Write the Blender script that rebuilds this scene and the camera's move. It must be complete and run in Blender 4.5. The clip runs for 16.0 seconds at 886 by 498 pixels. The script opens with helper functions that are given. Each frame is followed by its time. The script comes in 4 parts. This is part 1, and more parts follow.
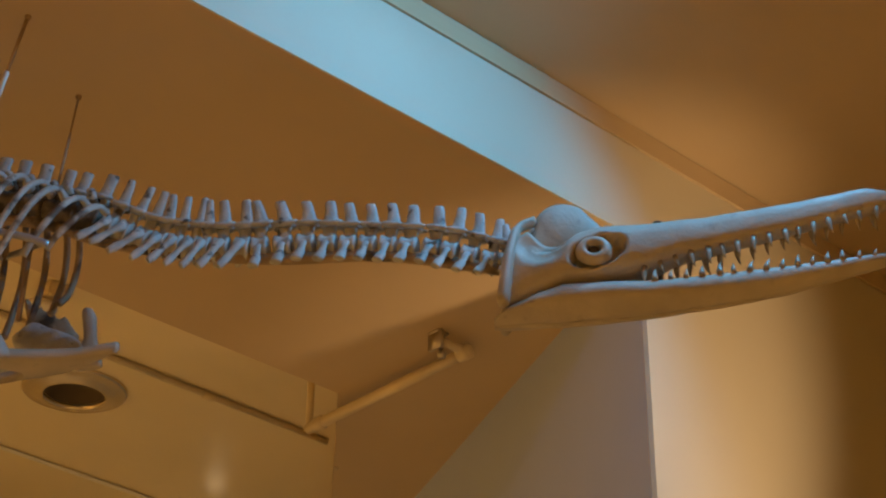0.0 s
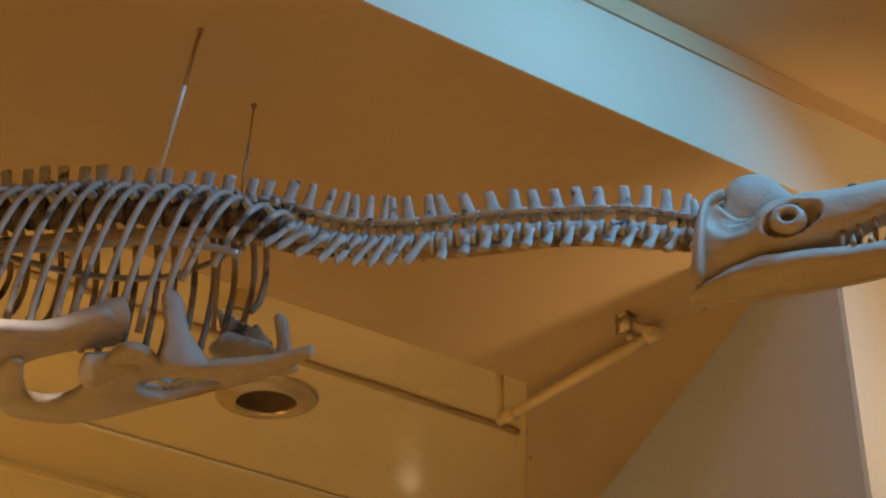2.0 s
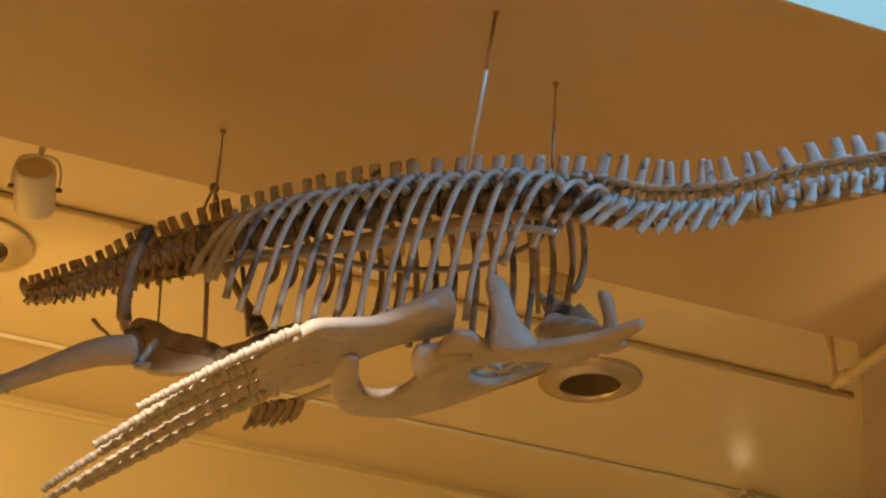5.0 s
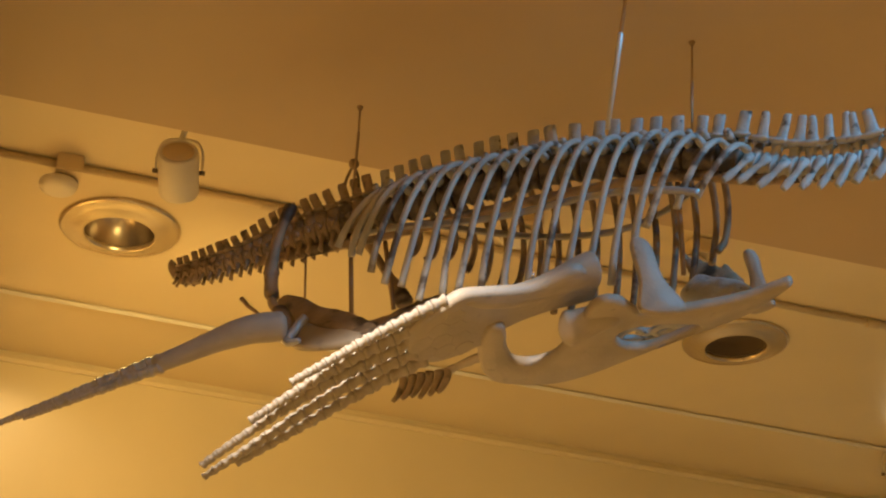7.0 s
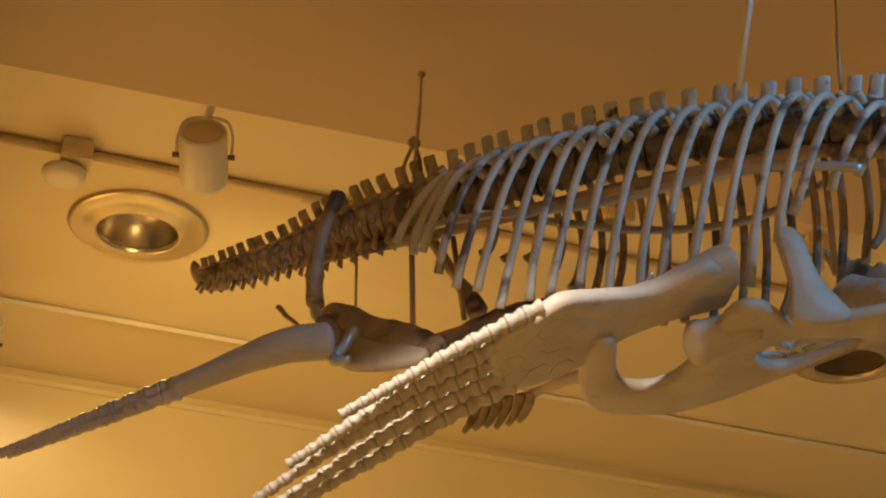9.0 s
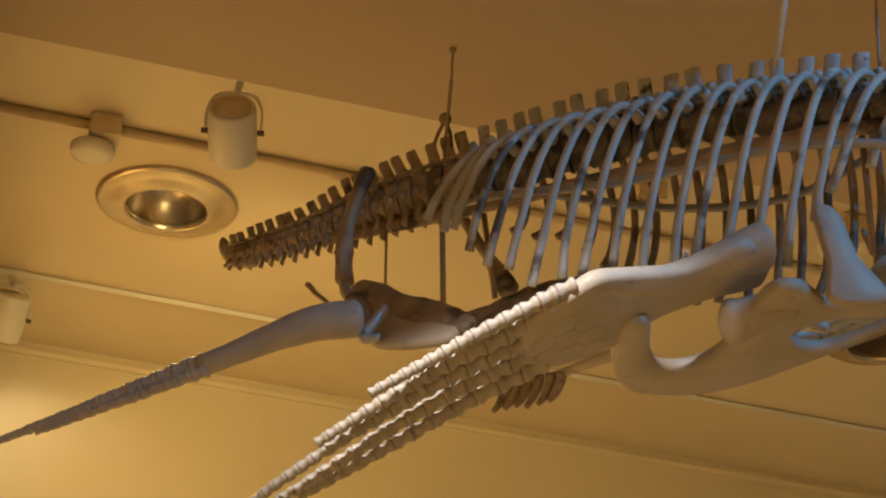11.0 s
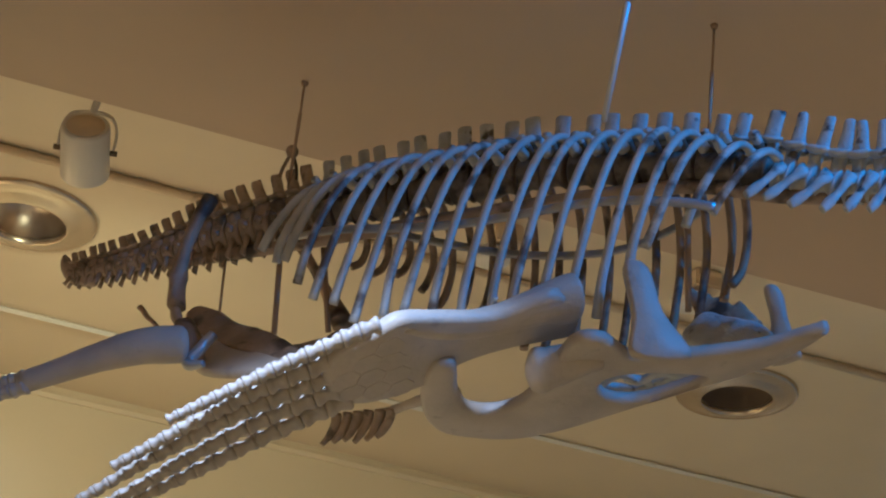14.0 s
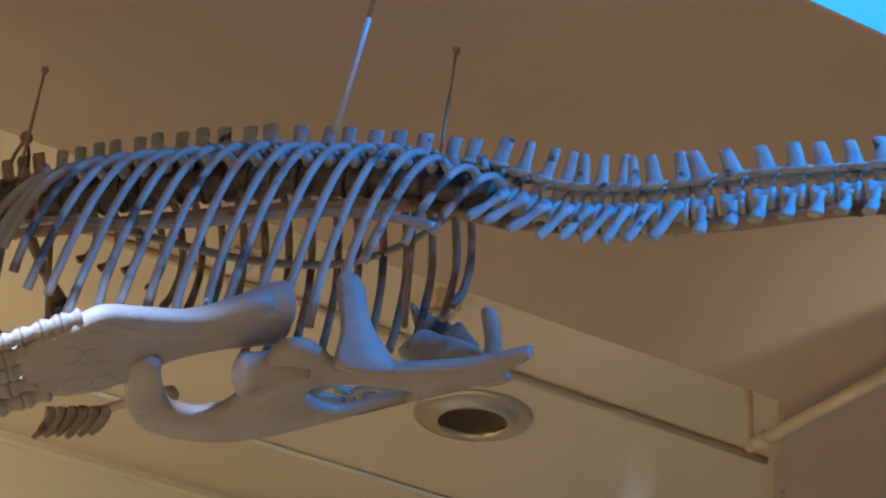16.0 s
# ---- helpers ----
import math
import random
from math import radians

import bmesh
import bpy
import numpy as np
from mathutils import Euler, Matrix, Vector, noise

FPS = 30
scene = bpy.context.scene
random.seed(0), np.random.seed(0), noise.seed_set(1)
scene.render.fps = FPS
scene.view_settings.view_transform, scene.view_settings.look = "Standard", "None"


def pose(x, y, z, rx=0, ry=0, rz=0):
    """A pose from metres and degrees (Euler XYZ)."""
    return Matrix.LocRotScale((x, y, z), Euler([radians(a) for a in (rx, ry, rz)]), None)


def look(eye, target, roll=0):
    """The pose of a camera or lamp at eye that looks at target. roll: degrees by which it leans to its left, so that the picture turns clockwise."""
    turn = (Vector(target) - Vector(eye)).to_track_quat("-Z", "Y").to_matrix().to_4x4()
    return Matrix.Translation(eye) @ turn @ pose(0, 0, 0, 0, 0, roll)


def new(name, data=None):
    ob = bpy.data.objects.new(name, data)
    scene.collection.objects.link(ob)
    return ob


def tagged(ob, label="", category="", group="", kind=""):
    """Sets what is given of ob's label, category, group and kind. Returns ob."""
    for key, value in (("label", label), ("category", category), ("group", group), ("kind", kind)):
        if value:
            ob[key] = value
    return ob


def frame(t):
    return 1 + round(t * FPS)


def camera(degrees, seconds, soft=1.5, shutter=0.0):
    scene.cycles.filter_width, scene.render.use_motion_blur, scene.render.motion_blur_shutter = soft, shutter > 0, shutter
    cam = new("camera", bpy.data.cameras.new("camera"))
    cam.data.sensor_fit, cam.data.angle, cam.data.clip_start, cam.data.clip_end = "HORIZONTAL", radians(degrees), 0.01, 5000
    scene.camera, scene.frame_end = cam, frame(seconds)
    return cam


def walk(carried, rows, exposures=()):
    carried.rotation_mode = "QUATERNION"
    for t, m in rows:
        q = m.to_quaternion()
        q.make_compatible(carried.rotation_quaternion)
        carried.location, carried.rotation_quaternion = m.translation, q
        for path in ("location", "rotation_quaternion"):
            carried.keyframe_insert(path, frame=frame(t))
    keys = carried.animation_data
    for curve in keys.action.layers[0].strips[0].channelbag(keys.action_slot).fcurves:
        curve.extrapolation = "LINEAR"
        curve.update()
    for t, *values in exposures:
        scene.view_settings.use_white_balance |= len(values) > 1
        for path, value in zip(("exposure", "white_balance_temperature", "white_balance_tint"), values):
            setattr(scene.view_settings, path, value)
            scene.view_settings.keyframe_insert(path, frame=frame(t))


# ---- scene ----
cam = camera(30.96, 16.0, soft=2.2)
ROWS = [
    (0.0, -0.4009, -0.6933, 1.2020, -42.670, 30.100, 0.668),
    (0.5, -0.4110, -0.6851, 1.2028, -40.665, 30.122, 0.207),
    (1.0, -0.4084, -0.6700, 1.2115, -38.910, 29.941, -0.000),
    (1.5, -0.4070, -0.6575, 1.2140, -37.207, 29.974, 0.283),
    (2.0, -0.4104, -0.6404, 1.2144, -35.828, 29.725, -0.107),
    (2.5, -0.4150, -0.6184, 1.2171, -33.584, 29.557, -0.222),
    (3.0, -0.4193, -0.6067, 1.2197, -31.166, 29.366, -0.387),
    (3.5, -0.4273, -0.6059, 1.2150, -29.046, 29.143, -0.404),
    (4.0, -0.4308, -0.5854, 1.2241, -27.280, 29.077, -0.298),
    (6.5, -0.3971, -0.5523, 1.2043, -19.348, 28.846, 0.793),
    (7.0, -0.4366, -0.5506, 1.2078, -18.303, 28.313, 0.639),
    (7.5, -0.4476, -0.5179, 1.2094, -16.954, 28.586, 1.019),
    (8.0, -0.4526, -0.5327, 1.2056, -16.853, 28.407, 0.884),
    (8.5, -0.3190, -0.0555, 1.4430, -16.746, 29.134, 1.110),
    (9.0, -0.3171, 0.0407, 1.4978, -16.577, 28.717, 1.249),
    (11.5, -0.3130, 0.0821, 1.5127, -15.361, 27.939, 2.128),
    (12.0, -0.3117, 0.0906, 1.5188, -16.015, 28.199, 2.182),
    (12.5, -0.2489, 0.0708, 1.5339, -16.215, 28.421, 2.938),
    (13.0, -0.2309, 0.0191, 1.5148, -16.768, 28.700, 3.729),
    (13.5, -0.2036, 0.0045, 1.5137, -17.993, 29.021, 3.933),
    (14.0, -0.1746, -0.0054, 1.5127, -18.565, 29.207, 4.063),
    (14.5, -0.1462, -0.0280, 1.5026, -20.549, 29.672, 4.439),
    (15.0, -0.1241, -0.0270, 1.5082, -22.089, 29.752, 4.886),
    (15.5, -0.1023, -0.0412, 1.5043, -24.674, 29.967, 4.412),
    (16.0, -0.0802, -0.0530, 1.5041, -27.239, 30.333, 4.156),
]
# the clip's camera turns cooler on its way
EXPOSURES = [(0.0, -0.70, 6800, 18), (2.0, -0.60, 6950, 17), (4.0, -0.35, 7150, 17), (7.0, -0.28, 6550, 11), (9.0, -0.38, 6550, 11), (11.5, -0.56, 5200, 8), (13.0, -0.56, 3980, 9), (14.5, -0.55, 3850, 11), (16.0, -0.43, 3830, 14)]
walk(cam, [(t, Matrix.Translation((x, y, z)) @ pose(0, 0, 0, 0, 0, yaw) @ pose(0, 0, 0, 90 + pitch) @ pose(0, 0, 0, 0, 0, roll)) for t, x, y, z, yaw, pitch, roll in ROWS], EXPOSURES)

# ---- world and lamps ----
world = bpy.data.worlds.new("world")
scene.world = world
world.use_nodes = True
world.node_tree.nodes["Background"].inputs[0].default_value = (0.02, 0.015, 0.01, 1)
world.node_tree.nodes["Background"].inputs[1].default_value = 0.2

AMBER, BLUE, WARM, PALE = (1.0, 0.67, 0.21), (0.10, 0.53, 1.0), (1.0, 0.72, 0.38), (1.0, 0.88, 0.72)


def lamp(name, kind, eye, target, watts, colour, size=0.1, cone=90, blend=0.6):
    data = bpy.data.lights.new(name, kind)
    data.energy, data.color = watts, colour
    if kind == "AREA":
        data.shape, data.size = "DISK", size
    else:
        data.shadow_soft_size = size
    if kind == "SPOT":
        data.spot_size, data.spot_blend = radians(cone), blend
    ob = new(name, data)
    ob.matrix_world = look(eye, target)
    return ob


# added, unseen downlights behind the camera, whose light comes back from the pale floor
for x, y, w in ((-2.2, -1.6, 960), (0.2, -2.0, 350), (2.4, -1.4, 110)):
    lamp("added_gallery_lamp", "SPOT", (x, y, 3.55), (x, y, 0), w, AMBER, 0.1, 110)
# alcove downlights
for x, y, w in ((-0.058, 3.529, 360), (1.95, 3.627, 40)):
    lamp("alcove_lamp", "SPOT", (x, y, 3.39), (x, y, 0), w, AMBER, 0.05, 108)
# wall washers on the track
lamp("washer_lamp", "SPOT", (0.0, 2.98, 3.18), (0.6, 4.6, 2.05), 38, AMBER, 0.05, 130)
lamp("washer_lamp", "SPOT", (-0.40, 4.18, 3.26), (-0.25, 4.52, 2.9), 3.2, WARM, 0.04, 110)
lamp("washer_lamp", "SPOT", (2.98, 4.30, 3.30), (3.05, 4.75, 2.9), 22, WARM, 0.04, 110)
# coloured gallery spots
lamp("blue_lamp", "SPOT", (1.30, 0.84, 3.50), (1.25, 1.40, 2.80), 18, BLUE, 0.03, 140, 0.6)
lamp("blue_lamp", "SPOT", (1.78, 0.42, 3.53), (1.35, 1.35, 2.85), 76, BLUE, 0.03, 115, 0.5)
lamp("warm_lamp", "SPOT", (2.60, 0.10, 1.4), (2.56, 1.54, 2.95), 235, WARM, 0.06, 35, 1.0)
lamp("paddle_lamp", "SPOT", (-0.75, 0.25, 3.25), (0.30, 2.07, 2.38), 680, PALE, 0.03, 21, 1.0)


# ---- materials ----
def material(name, colour, rough=0.6, metal=0.0, vary=0.12, scale=6.0, fine=60.0, bump=0.15, dark=None, dark_amount=0.0, dark_scale=18.0, spread=0.0, coat=0.0):
    m = bpy.data.materials.new(name)
    m.use_nodes = True
    nt = m.node_tree
    N, L = nt.nodes, nt.links
    b = N["Principled BSDF"]
    b.inputs["Roughness"].default_value, b.inputs["Metallic"].default_value = rough, metal
    b.inputs["Coat Weight"].default_value = coat
    co = N.new("ShaderNodeTexCoord")
    big, small = N.new("ShaderNodeTexNoise"), N.new("ShaderNodeTexNoise")
    big.inputs["Scale"].default_value, small.inputs["Scale"].default_value = scale, fine
    big.inputs["Detail"].default_value = 4
    geo = N.new("ShaderNodeNewGeometry")
    for n in (big, small):
        L.new(geo.outputs["Position"], n.inputs["Vector"])
    ramp = N.new("ShaderNodeMapRange")
    ramp.inputs[1].default_value, ramp.inputs[2].default_value = 0.3, 0.7
    ramp.inputs[3].default_value, ramp.inputs[4].default_value = 1 - vary, 1 + vary
    L.new(big.outputs["Fac"], ramp.inputs[0])
    mul = N.new("ShaderNodeMix")
    mul.data_type, mul.blend_type = "RGBA", "MULTIPLY"
    mul.inputs[0].default_value = 1
    mul.inputs[6].default_value = (*colour, 1)
    L.new(ramp.outputs[0], mul.inputs[7])
    out = mul.outputs[2]
    if dark:
        spots = N.new("ShaderNodeTexNoise")
        spots.inputs["Scale"].default_value, spots.inputs["Detail"].default_value = dark_scale, 5
        L.new(geo.outputs["Position"], spots.inputs["Vector"])
        info = N.new("ShaderNodeObjectInfo")
        add = N.new("ShaderNodeMath")
        add.operation = "MULTIPLY_ADD"
        add.inputs[1].default_value = spread
        L.new(info.outputs["Random"], add.inputs[0])
        L.new(spots.outputs["Fac"], add.inputs[2])
        cut = N.new("ShaderNodeMapRange")
        cut.inputs[1].default_value, cut.inputs[2].default_value = 0.62 - dark_amount, 0.72 - dark_amount
        L.new(add.outputs[0], cut.inputs[0])
        mix = N.new("ShaderNodeMix")
        mix.data_type = "RGBA"
        L.new(cut.outputs[0], mix.inputs[0])
        L.new(out, mix.inputs[6])
        mix.inputs[7].default_value = (*dark, 1)
        out = mix.outputs[2]
    L.new(out, b.inputs["Base Color"])
    bu = N.new("ShaderNodeBump")
    bu.inputs["Strength"].default_value, bu.inputs["Distance"].default_value = bump, 0.004
    L.new(small.outputs["Fac"], bu.inputs["Height"])
    L.new(bu.outputs[0], b.inputs["Normal"])
    return m


PLASTER = material("ceiling_paint", (0.555, 0.415, 0.255), 0.45, vary=0.07, scale=1.3, fine=150, bump=0.05)
ALCOVE = material("alcove_ceiling_paint", (0.78, 0.665, 0.445), 0.32, vary=0.05, scale=1.6, fine=120, bump=0.04)
CREAM = material("cream_wall_paint", (0.62, 0.55, 0.42), 0.55, vary=0.05, scale=1.5, fine=140, bump=0.06)
WALL = material("wall_paint", (0.78, 0.68, 0.46), 0.55, vary=0.05, scale=1.5, fine=140, bump=0.06)
LILAC = material("grey_wall_paint", (0.47, 0.55, 0.80), 0.6, vary=0.04, scale=1.5, fine=140, bump=0.05)
FLOOR = material("assumed_pale_floor", (0.55, 0.47, 0.36), 0.5, vary=0.15, scale=2, fine=40)
BONE = material("cast_bone", (0.43, 0.37, 0.305), 0.5, vary=0.10, scale=14, fine=110, bump=0.25, dark=(0.33, 0.285, 0.24), dark_amount=-0.02, dark_scale=30)
SPINE = material("mottled_bone", (0.46, 0.46, 0.45), 0.55, vary=0.18, scale=30, fine=160, bump=0.35, dark=(0.08, 0.065, 0.055), dark_amount=-0.05, dark_scale=34, spread=0.14)
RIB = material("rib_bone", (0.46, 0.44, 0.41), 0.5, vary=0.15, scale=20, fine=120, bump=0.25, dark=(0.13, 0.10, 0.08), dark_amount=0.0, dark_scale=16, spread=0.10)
TAILBONE = material("tail_bone", (0.37, 0.28, 0.19), 0.6, vary=0.2, scale=24, fine=140, bump=0.3, dark=(0.16, 0.12, 0.08), dark_amount=0.0, dark_scale=26, spread=0.1)
DARKBONE = material("dark_back_bone", (0.17, 0.135, 0.105), 0.6, vary=0.3, scale=24, fine=120, bump=0.4, dark=(0.05, 0.04, 0.03), dark_amount=0.05, dark_scale=24, spread=0.1)
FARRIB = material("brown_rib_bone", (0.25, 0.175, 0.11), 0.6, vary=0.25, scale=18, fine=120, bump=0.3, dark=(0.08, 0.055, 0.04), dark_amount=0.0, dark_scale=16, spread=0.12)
BROWN = material("brown_bone", (0.31, 0.225, 0.15), 0.6, vary=0.3, scale=16, fine=90, bump=0.4, dark=(0.07, 0.05, 0.035), dark_amount=0.1, dark_scale=14)
STEEL = material("support_steel", (0.42, 0.42, 0.44), 0.4, 0.5, vary=0.1, scale=10)
RODDARK = material("dark_rod", (0.36, 0.25, 0.16), 0.5, 0.3)
RODPALE = material("pale_rod", (0.60, 0.58, 0.56), 0.4, 0.2)
BRASS = material("brass_trim", (0.64, 0.55, 0.41), 0.27, 0.9, vary=0.1, scale=9, fine=50, bump=0.1)
CHROME = material("reflector", (0.52, 0.46, 0.38), 0.3, 1.0, vary=0.15, scale=12, bump=0.1)
GRILLE = material("dark_baffle", (0.15, 0.11, 0.075), 0.7, 0.1)
WHITE = material("white_enamel", (0.78, 0.74, 0.66), 0.4, vary=0.04)
PIPE = material("painted_pipe", (0.70, 0.58, 0.38), 0.4, vary=0.08, scale=8)
TOOTH = material("tooth", (0.33, 0.28, 0.22), 0.4, vary=0.15, scale=40)
GLOW = bpy.data.materials.new("lamp_face")
GLOW.use_nodes = True
GLOW.node_tree.nodes["Principled BSDF"].inputs["Emission Color"].default_value = (1.0, 0.80, 0.45, 1)
GLOW.node_tree.nodes["Principled BSDF"].inputs["Emission Strength"].default_value = 5.0
CAVITY = material("shadowed_cavity", (0.10, 0.08, 0.07), 0.7)


# ---- mesh helpers ----
def mesh_object(name, bm, mat, smooth=True):
    bmesh.ops.recalc_face_normals(bm, faces=bm.faces)
    data = bpy.data.meshes.new(name)
    bm.to_mesh(data)
    bm.free()
    data.materials.append(mat)
    if smooth:
        for p in data.polygons:
            p.use_smooth = True
    return new(name, data)


def part(name, bm, mat, parent, label="", smooth=True):
    ob = mesh_object(name, bm, mat, smooth)
    ob.parent = parent
    if label:
        ob["label"] = label
    return ob


def share(name, data, parent, m):
    ob = new(name, data)
    ob.parent = parent
    ob.matrix_basis = m
    return ob


def smooth_path(pts, n):
    """Catmull-Rom through the points, n steps a span."""
    p = [Vector(q) for q in pts]
    p = [2 * p[0] - p[1]] + p + [2 * p[-1] - p[-2]]
    out = []
    for i in range(1, len(p) - 2):
        a, b, c, d = p[i - 1:i + 3]
        for k in range(n):
            t = k / n
            out.append(0.5 * (2 * b + (c - a) * t + (2 * a - 5 * b + 4 * c - d) * t * t + (3 * b - a - 3 * c + d) * t ** 3))
    out.append(p[-2])
    return out


def tube(bm, pts, radii, seg=8, flat=1.0, up=(0, 0, 1), cap=True):
    """A tube along pts; radii one a point; flat squeezes it along up."""
    pts = [Vector(p) for p in pts]
    if not hasattr(radii, "__len__"):
        radii = [radii] * len(pts)
    rings = []
    for i, p in enumerate(pts):
        t = (pts[min(i + 1, len(pts) - 1)] - pts[max(i - 1, 0)]).normalized()
        u = Vector(up) - t * t.dot(Vector(up))
        u = u.normalized() if u.length > 1e-4 else t.orthogonal().normalized()
        v = t.cross(u)
        rings.append([bm.verts.new(p + radii[i] * (flat * u * math.sin(a) + v * math.cos(a))) for a in (2 * math.pi * k / seg for k in range(seg))])
    for a, b in zip(rings, rings[1:]):
        for k in range(seg):
            bm.faces.new((a[k], a[(k + 1) % seg], b[(k + 1) % seg], b[k]))
    if cap:
        bm.faces.new(rings[0][::-1])
        bm.faces.new(rings[-1])
    return bm


def lathe(bm, profile, seg=32, m=Matrix()):
    """Turns (radius, height) pairs round z."""
    rings = []
    for r, z in profile:
        rings.append([bm.verts.new(m @ Vector((r * math.cos(a), r * math.sin(a), z))) for a in (2 * math.pi * k / seg for k in range(seg))])
    for a, b in zip(rings, rings[1:]):
        for k in range(seg):
            bm.faces.new((a[k], a[(k + 1) % seg], b[(k + 1) % seg], b[k]))
    return bm


def box(bm, lo, hi, m=Matrix()):
    v = [bm.verts.new(m @ Vector((x, y, z))) for x in (lo[0], hi[0]) for y in (lo[1], hi[1]) for z in (lo[2], hi[2])]
    for f in ((0, 1, 3, 2), (4, 6, 7, 5), (0, 4, 5, 1), (2, 3, 7, 6), (0, 2, 6, 4), (1, 5, 7, 3)):
        bm.faces.new([v[i] for i in f])
    return bm


def ball(bm, centre, r, m=None):
    s = bmesh.ops.create_icosphere(bm, subdivisions=3, radius=1.0)
    scale = Matrix.Diagonal((*r, 1)) if hasattr(r, "__len__") else Matrix.Diagonal((r, r, r, 1))
    bmesh.ops.transform(bm, matrix=Matrix.Translation(centre) @ (m or Matrix()) @ scale, verts=s["verts"])
    return bm


def prism(bm, outline, z0, z1):
    a = [bm.verts.new((x, y, z0)) for x, y in outline]
    b = [bm.verts.new((x, y, z1)) for x, y in outline]
    bm.faces.new(a[::-1])
    bm.faces.new(b)
    for i in range(len(a)):
        j = (i + 1) % len(a)
        bm.faces.new((a[i], a[j], b[j], b[i]))
    return bm


def plate(bm, m, loops, thick, bow=0.0, n=4):
    """A bone plate: closed outlines in centimetres in the plane of m, the first the rim and the others openings, swollen in the middle."""
    tops, edges = [], []
    for loop in loops:
        q = [Vector((x / 100, y / 100, 0)) for x, y in loop]
        k = len(q)
        pts = []
        for i in range(k):
            a, b, c, d = q[i - 1], q[i], q[(i + 1) % k], q[(i + 2) % k]
            for j in range(n):
                t = j / n
                pts.append(0.5 * (2 * b + (c - a) * t + (2 * a - 5 * b + 4 * c - d) * t * t + (3 * b - a - 3 * c + d) * t ** 3))
        tops.append(pts)
    layers = []
    for h, grow in ((-0.5, -0.30), (-0.28, 0.0), (0.28, 0.0), (0.5, -0.30)):
        lay = []
        for pts in tops:
            ring = []
            area = sum(pts[i - 1].x * pts[i].y - pts[i].x * pts[i - 1].y for i in range(len(pts)))
            turn = (1 if area > 0 else -1) * (1 if pts is tops[0] else -1)
            for i, p in enumerate(pts):
                t = (pts[(i + 1) % len(pts)] - pts[i - 1]).normalized()
                out = Vector((t.y, -t.x, 0)) * turn
                ring.append(bm.verts.new(m @ (p + out * grow * thick + Vector((0, 0, h * thick)))))
            lay.append(ring)
        layers.append(lay)
    for a, b in zip(layers, layers[1:]):
        for ra, rb in zip(a, b):
            for i in range(len(ra)):
                j = (i + 1) % len(ra)
                bm.faces.new((ra[i], ra[j], rb[j], rb[i]))
    for lay in (layers[0], layers[-1]):
        edges = []
        for ring in lay:
            for i in range(len(ring)):
                e = bm.edges.get((ring[i], ring[(i + 1) % len(ring)]))
                edges.append(e)
        bmesh.ops.triangle_fill(bm, edges=edges, use_beauty=True)
    return bm


def frame_of(origin, ex, ey):
    ex, ey = Vector(ex).normalized(), Vector(ey)
    ey = (ey - ex * ex.dot(ey)).normalized()
    m = Matrix((ex, ey, ex.cross(ey))).transposed().to_4x4()
    m.translation = origin
    return m


def lerp_table(x, table):
    return float(np.interp(x, [a for a, _ in table], [b for _, b in table]))


# ---- the setting ----
def structure(name, bm, mat, label, category):
    ob = mesh_object(name, bm, mat, False)
    return tagged(ob, label, category, kind="structure")


ZA, ZB, ZF = 3.26, 3.42, 3.60
# the floor is out of view; its paleness is assumed, to bounce the lamps
structure("floor", box(bmesh.new(), (-5, -5, -0.2), (6, 6, 0)), FLOOR, "assumed pale gallery floor, out of view, bouncing lamp light up", "floor")
structure("ceiling_soffit", prism(bmesh.new(), [(-0.5, 1.54), (2.345, 1.54), (3.93, 5.0), (3.60, 4.335), (2.375, 2.779), (-0.5, 2.696)], ZA, ZF + 0.02), PLASTER, "smooth dropped plaster soffit painted pale ochre", "ceiling")
bm = bmesh.new()
loops = [[(-0.62, 2.68), (2.9, 2.68), (4.3, 5.1), (-0.62, 5.1)]]
for x, y in ((-0.058, 3.529), (1.95, 3.627)):
    loops.append([(x + 0.110 * math.cos(2 * math.pi * k / 40), y + 0.110 * math.sin(2 * math.pi * k / 40)) for k in range(40)])
rims = []
for loop in loops:
    low, high = [bm.verts.new((x, y, ZB)) for x, y in loop], [bm.verts.new((x, y, ZB + 0.12)) for x, y in loop]
    for i in range(len(loop)):
        j = (i + 1) % len(loop)
        bm.faces.new((low[i], low[j], high[j], high[i]))
        rims.append(bm.edges.get((low[i], low[j])))
bmesh.ops.triangle_fill(bm, edges=rims, use_beauty=True)
box(bm, (-0.62, 2.68, ZB + 0.121), (4.3, 5.1, ZB + 0.16))
structure("ceiling_alcove", bm, ALCOVE, "glossy ochre painted ceiling of the raised alcove bay", "ceiling")
structure("ceiling_gallery", box(bmesh.new(), (-5, -5, ZF), (6, 1.54, ZF + 0.2)), PLASTER, "plain ochre painted gallery ceiling in front of the alcove", "ceiling")
structure("wall_alcove_back", prism(bmesh.new(), [(-0.7, 4.475), (4.2, 4.882), (4.2, 5.1), (-0.7, 5.1)], 0, ZB), WALL, "warm yellow painted back wall washed by spotlights", "wall")
structure("wall_alcove_left", box(bmesh.new(), (-0.8, 1.56, 0), (-0.5, 5.1, ZF)), PLASTER, "plain ochre side wall closing the alcove", "wall")
structure("wall_alcove_right", prism(bmesh.new(), [(2.345, 1.555), (3.92, 5.02), (4.0, 5.02), (2.425, 1.555)], 0, ZA), LILAC, "grey lilac side wall of the alcove", "wall")
structure("wall_front_right", prism(bmesh.new(), [(2.345, 1.54), (6, 1.54), (6, 5.1), (4.01, 5.1), (2.43, 1.555), (2.345, 1.555)], 0, ZF), CREAM, "cream painted gallery wall lit by a warm lamp", "wall")
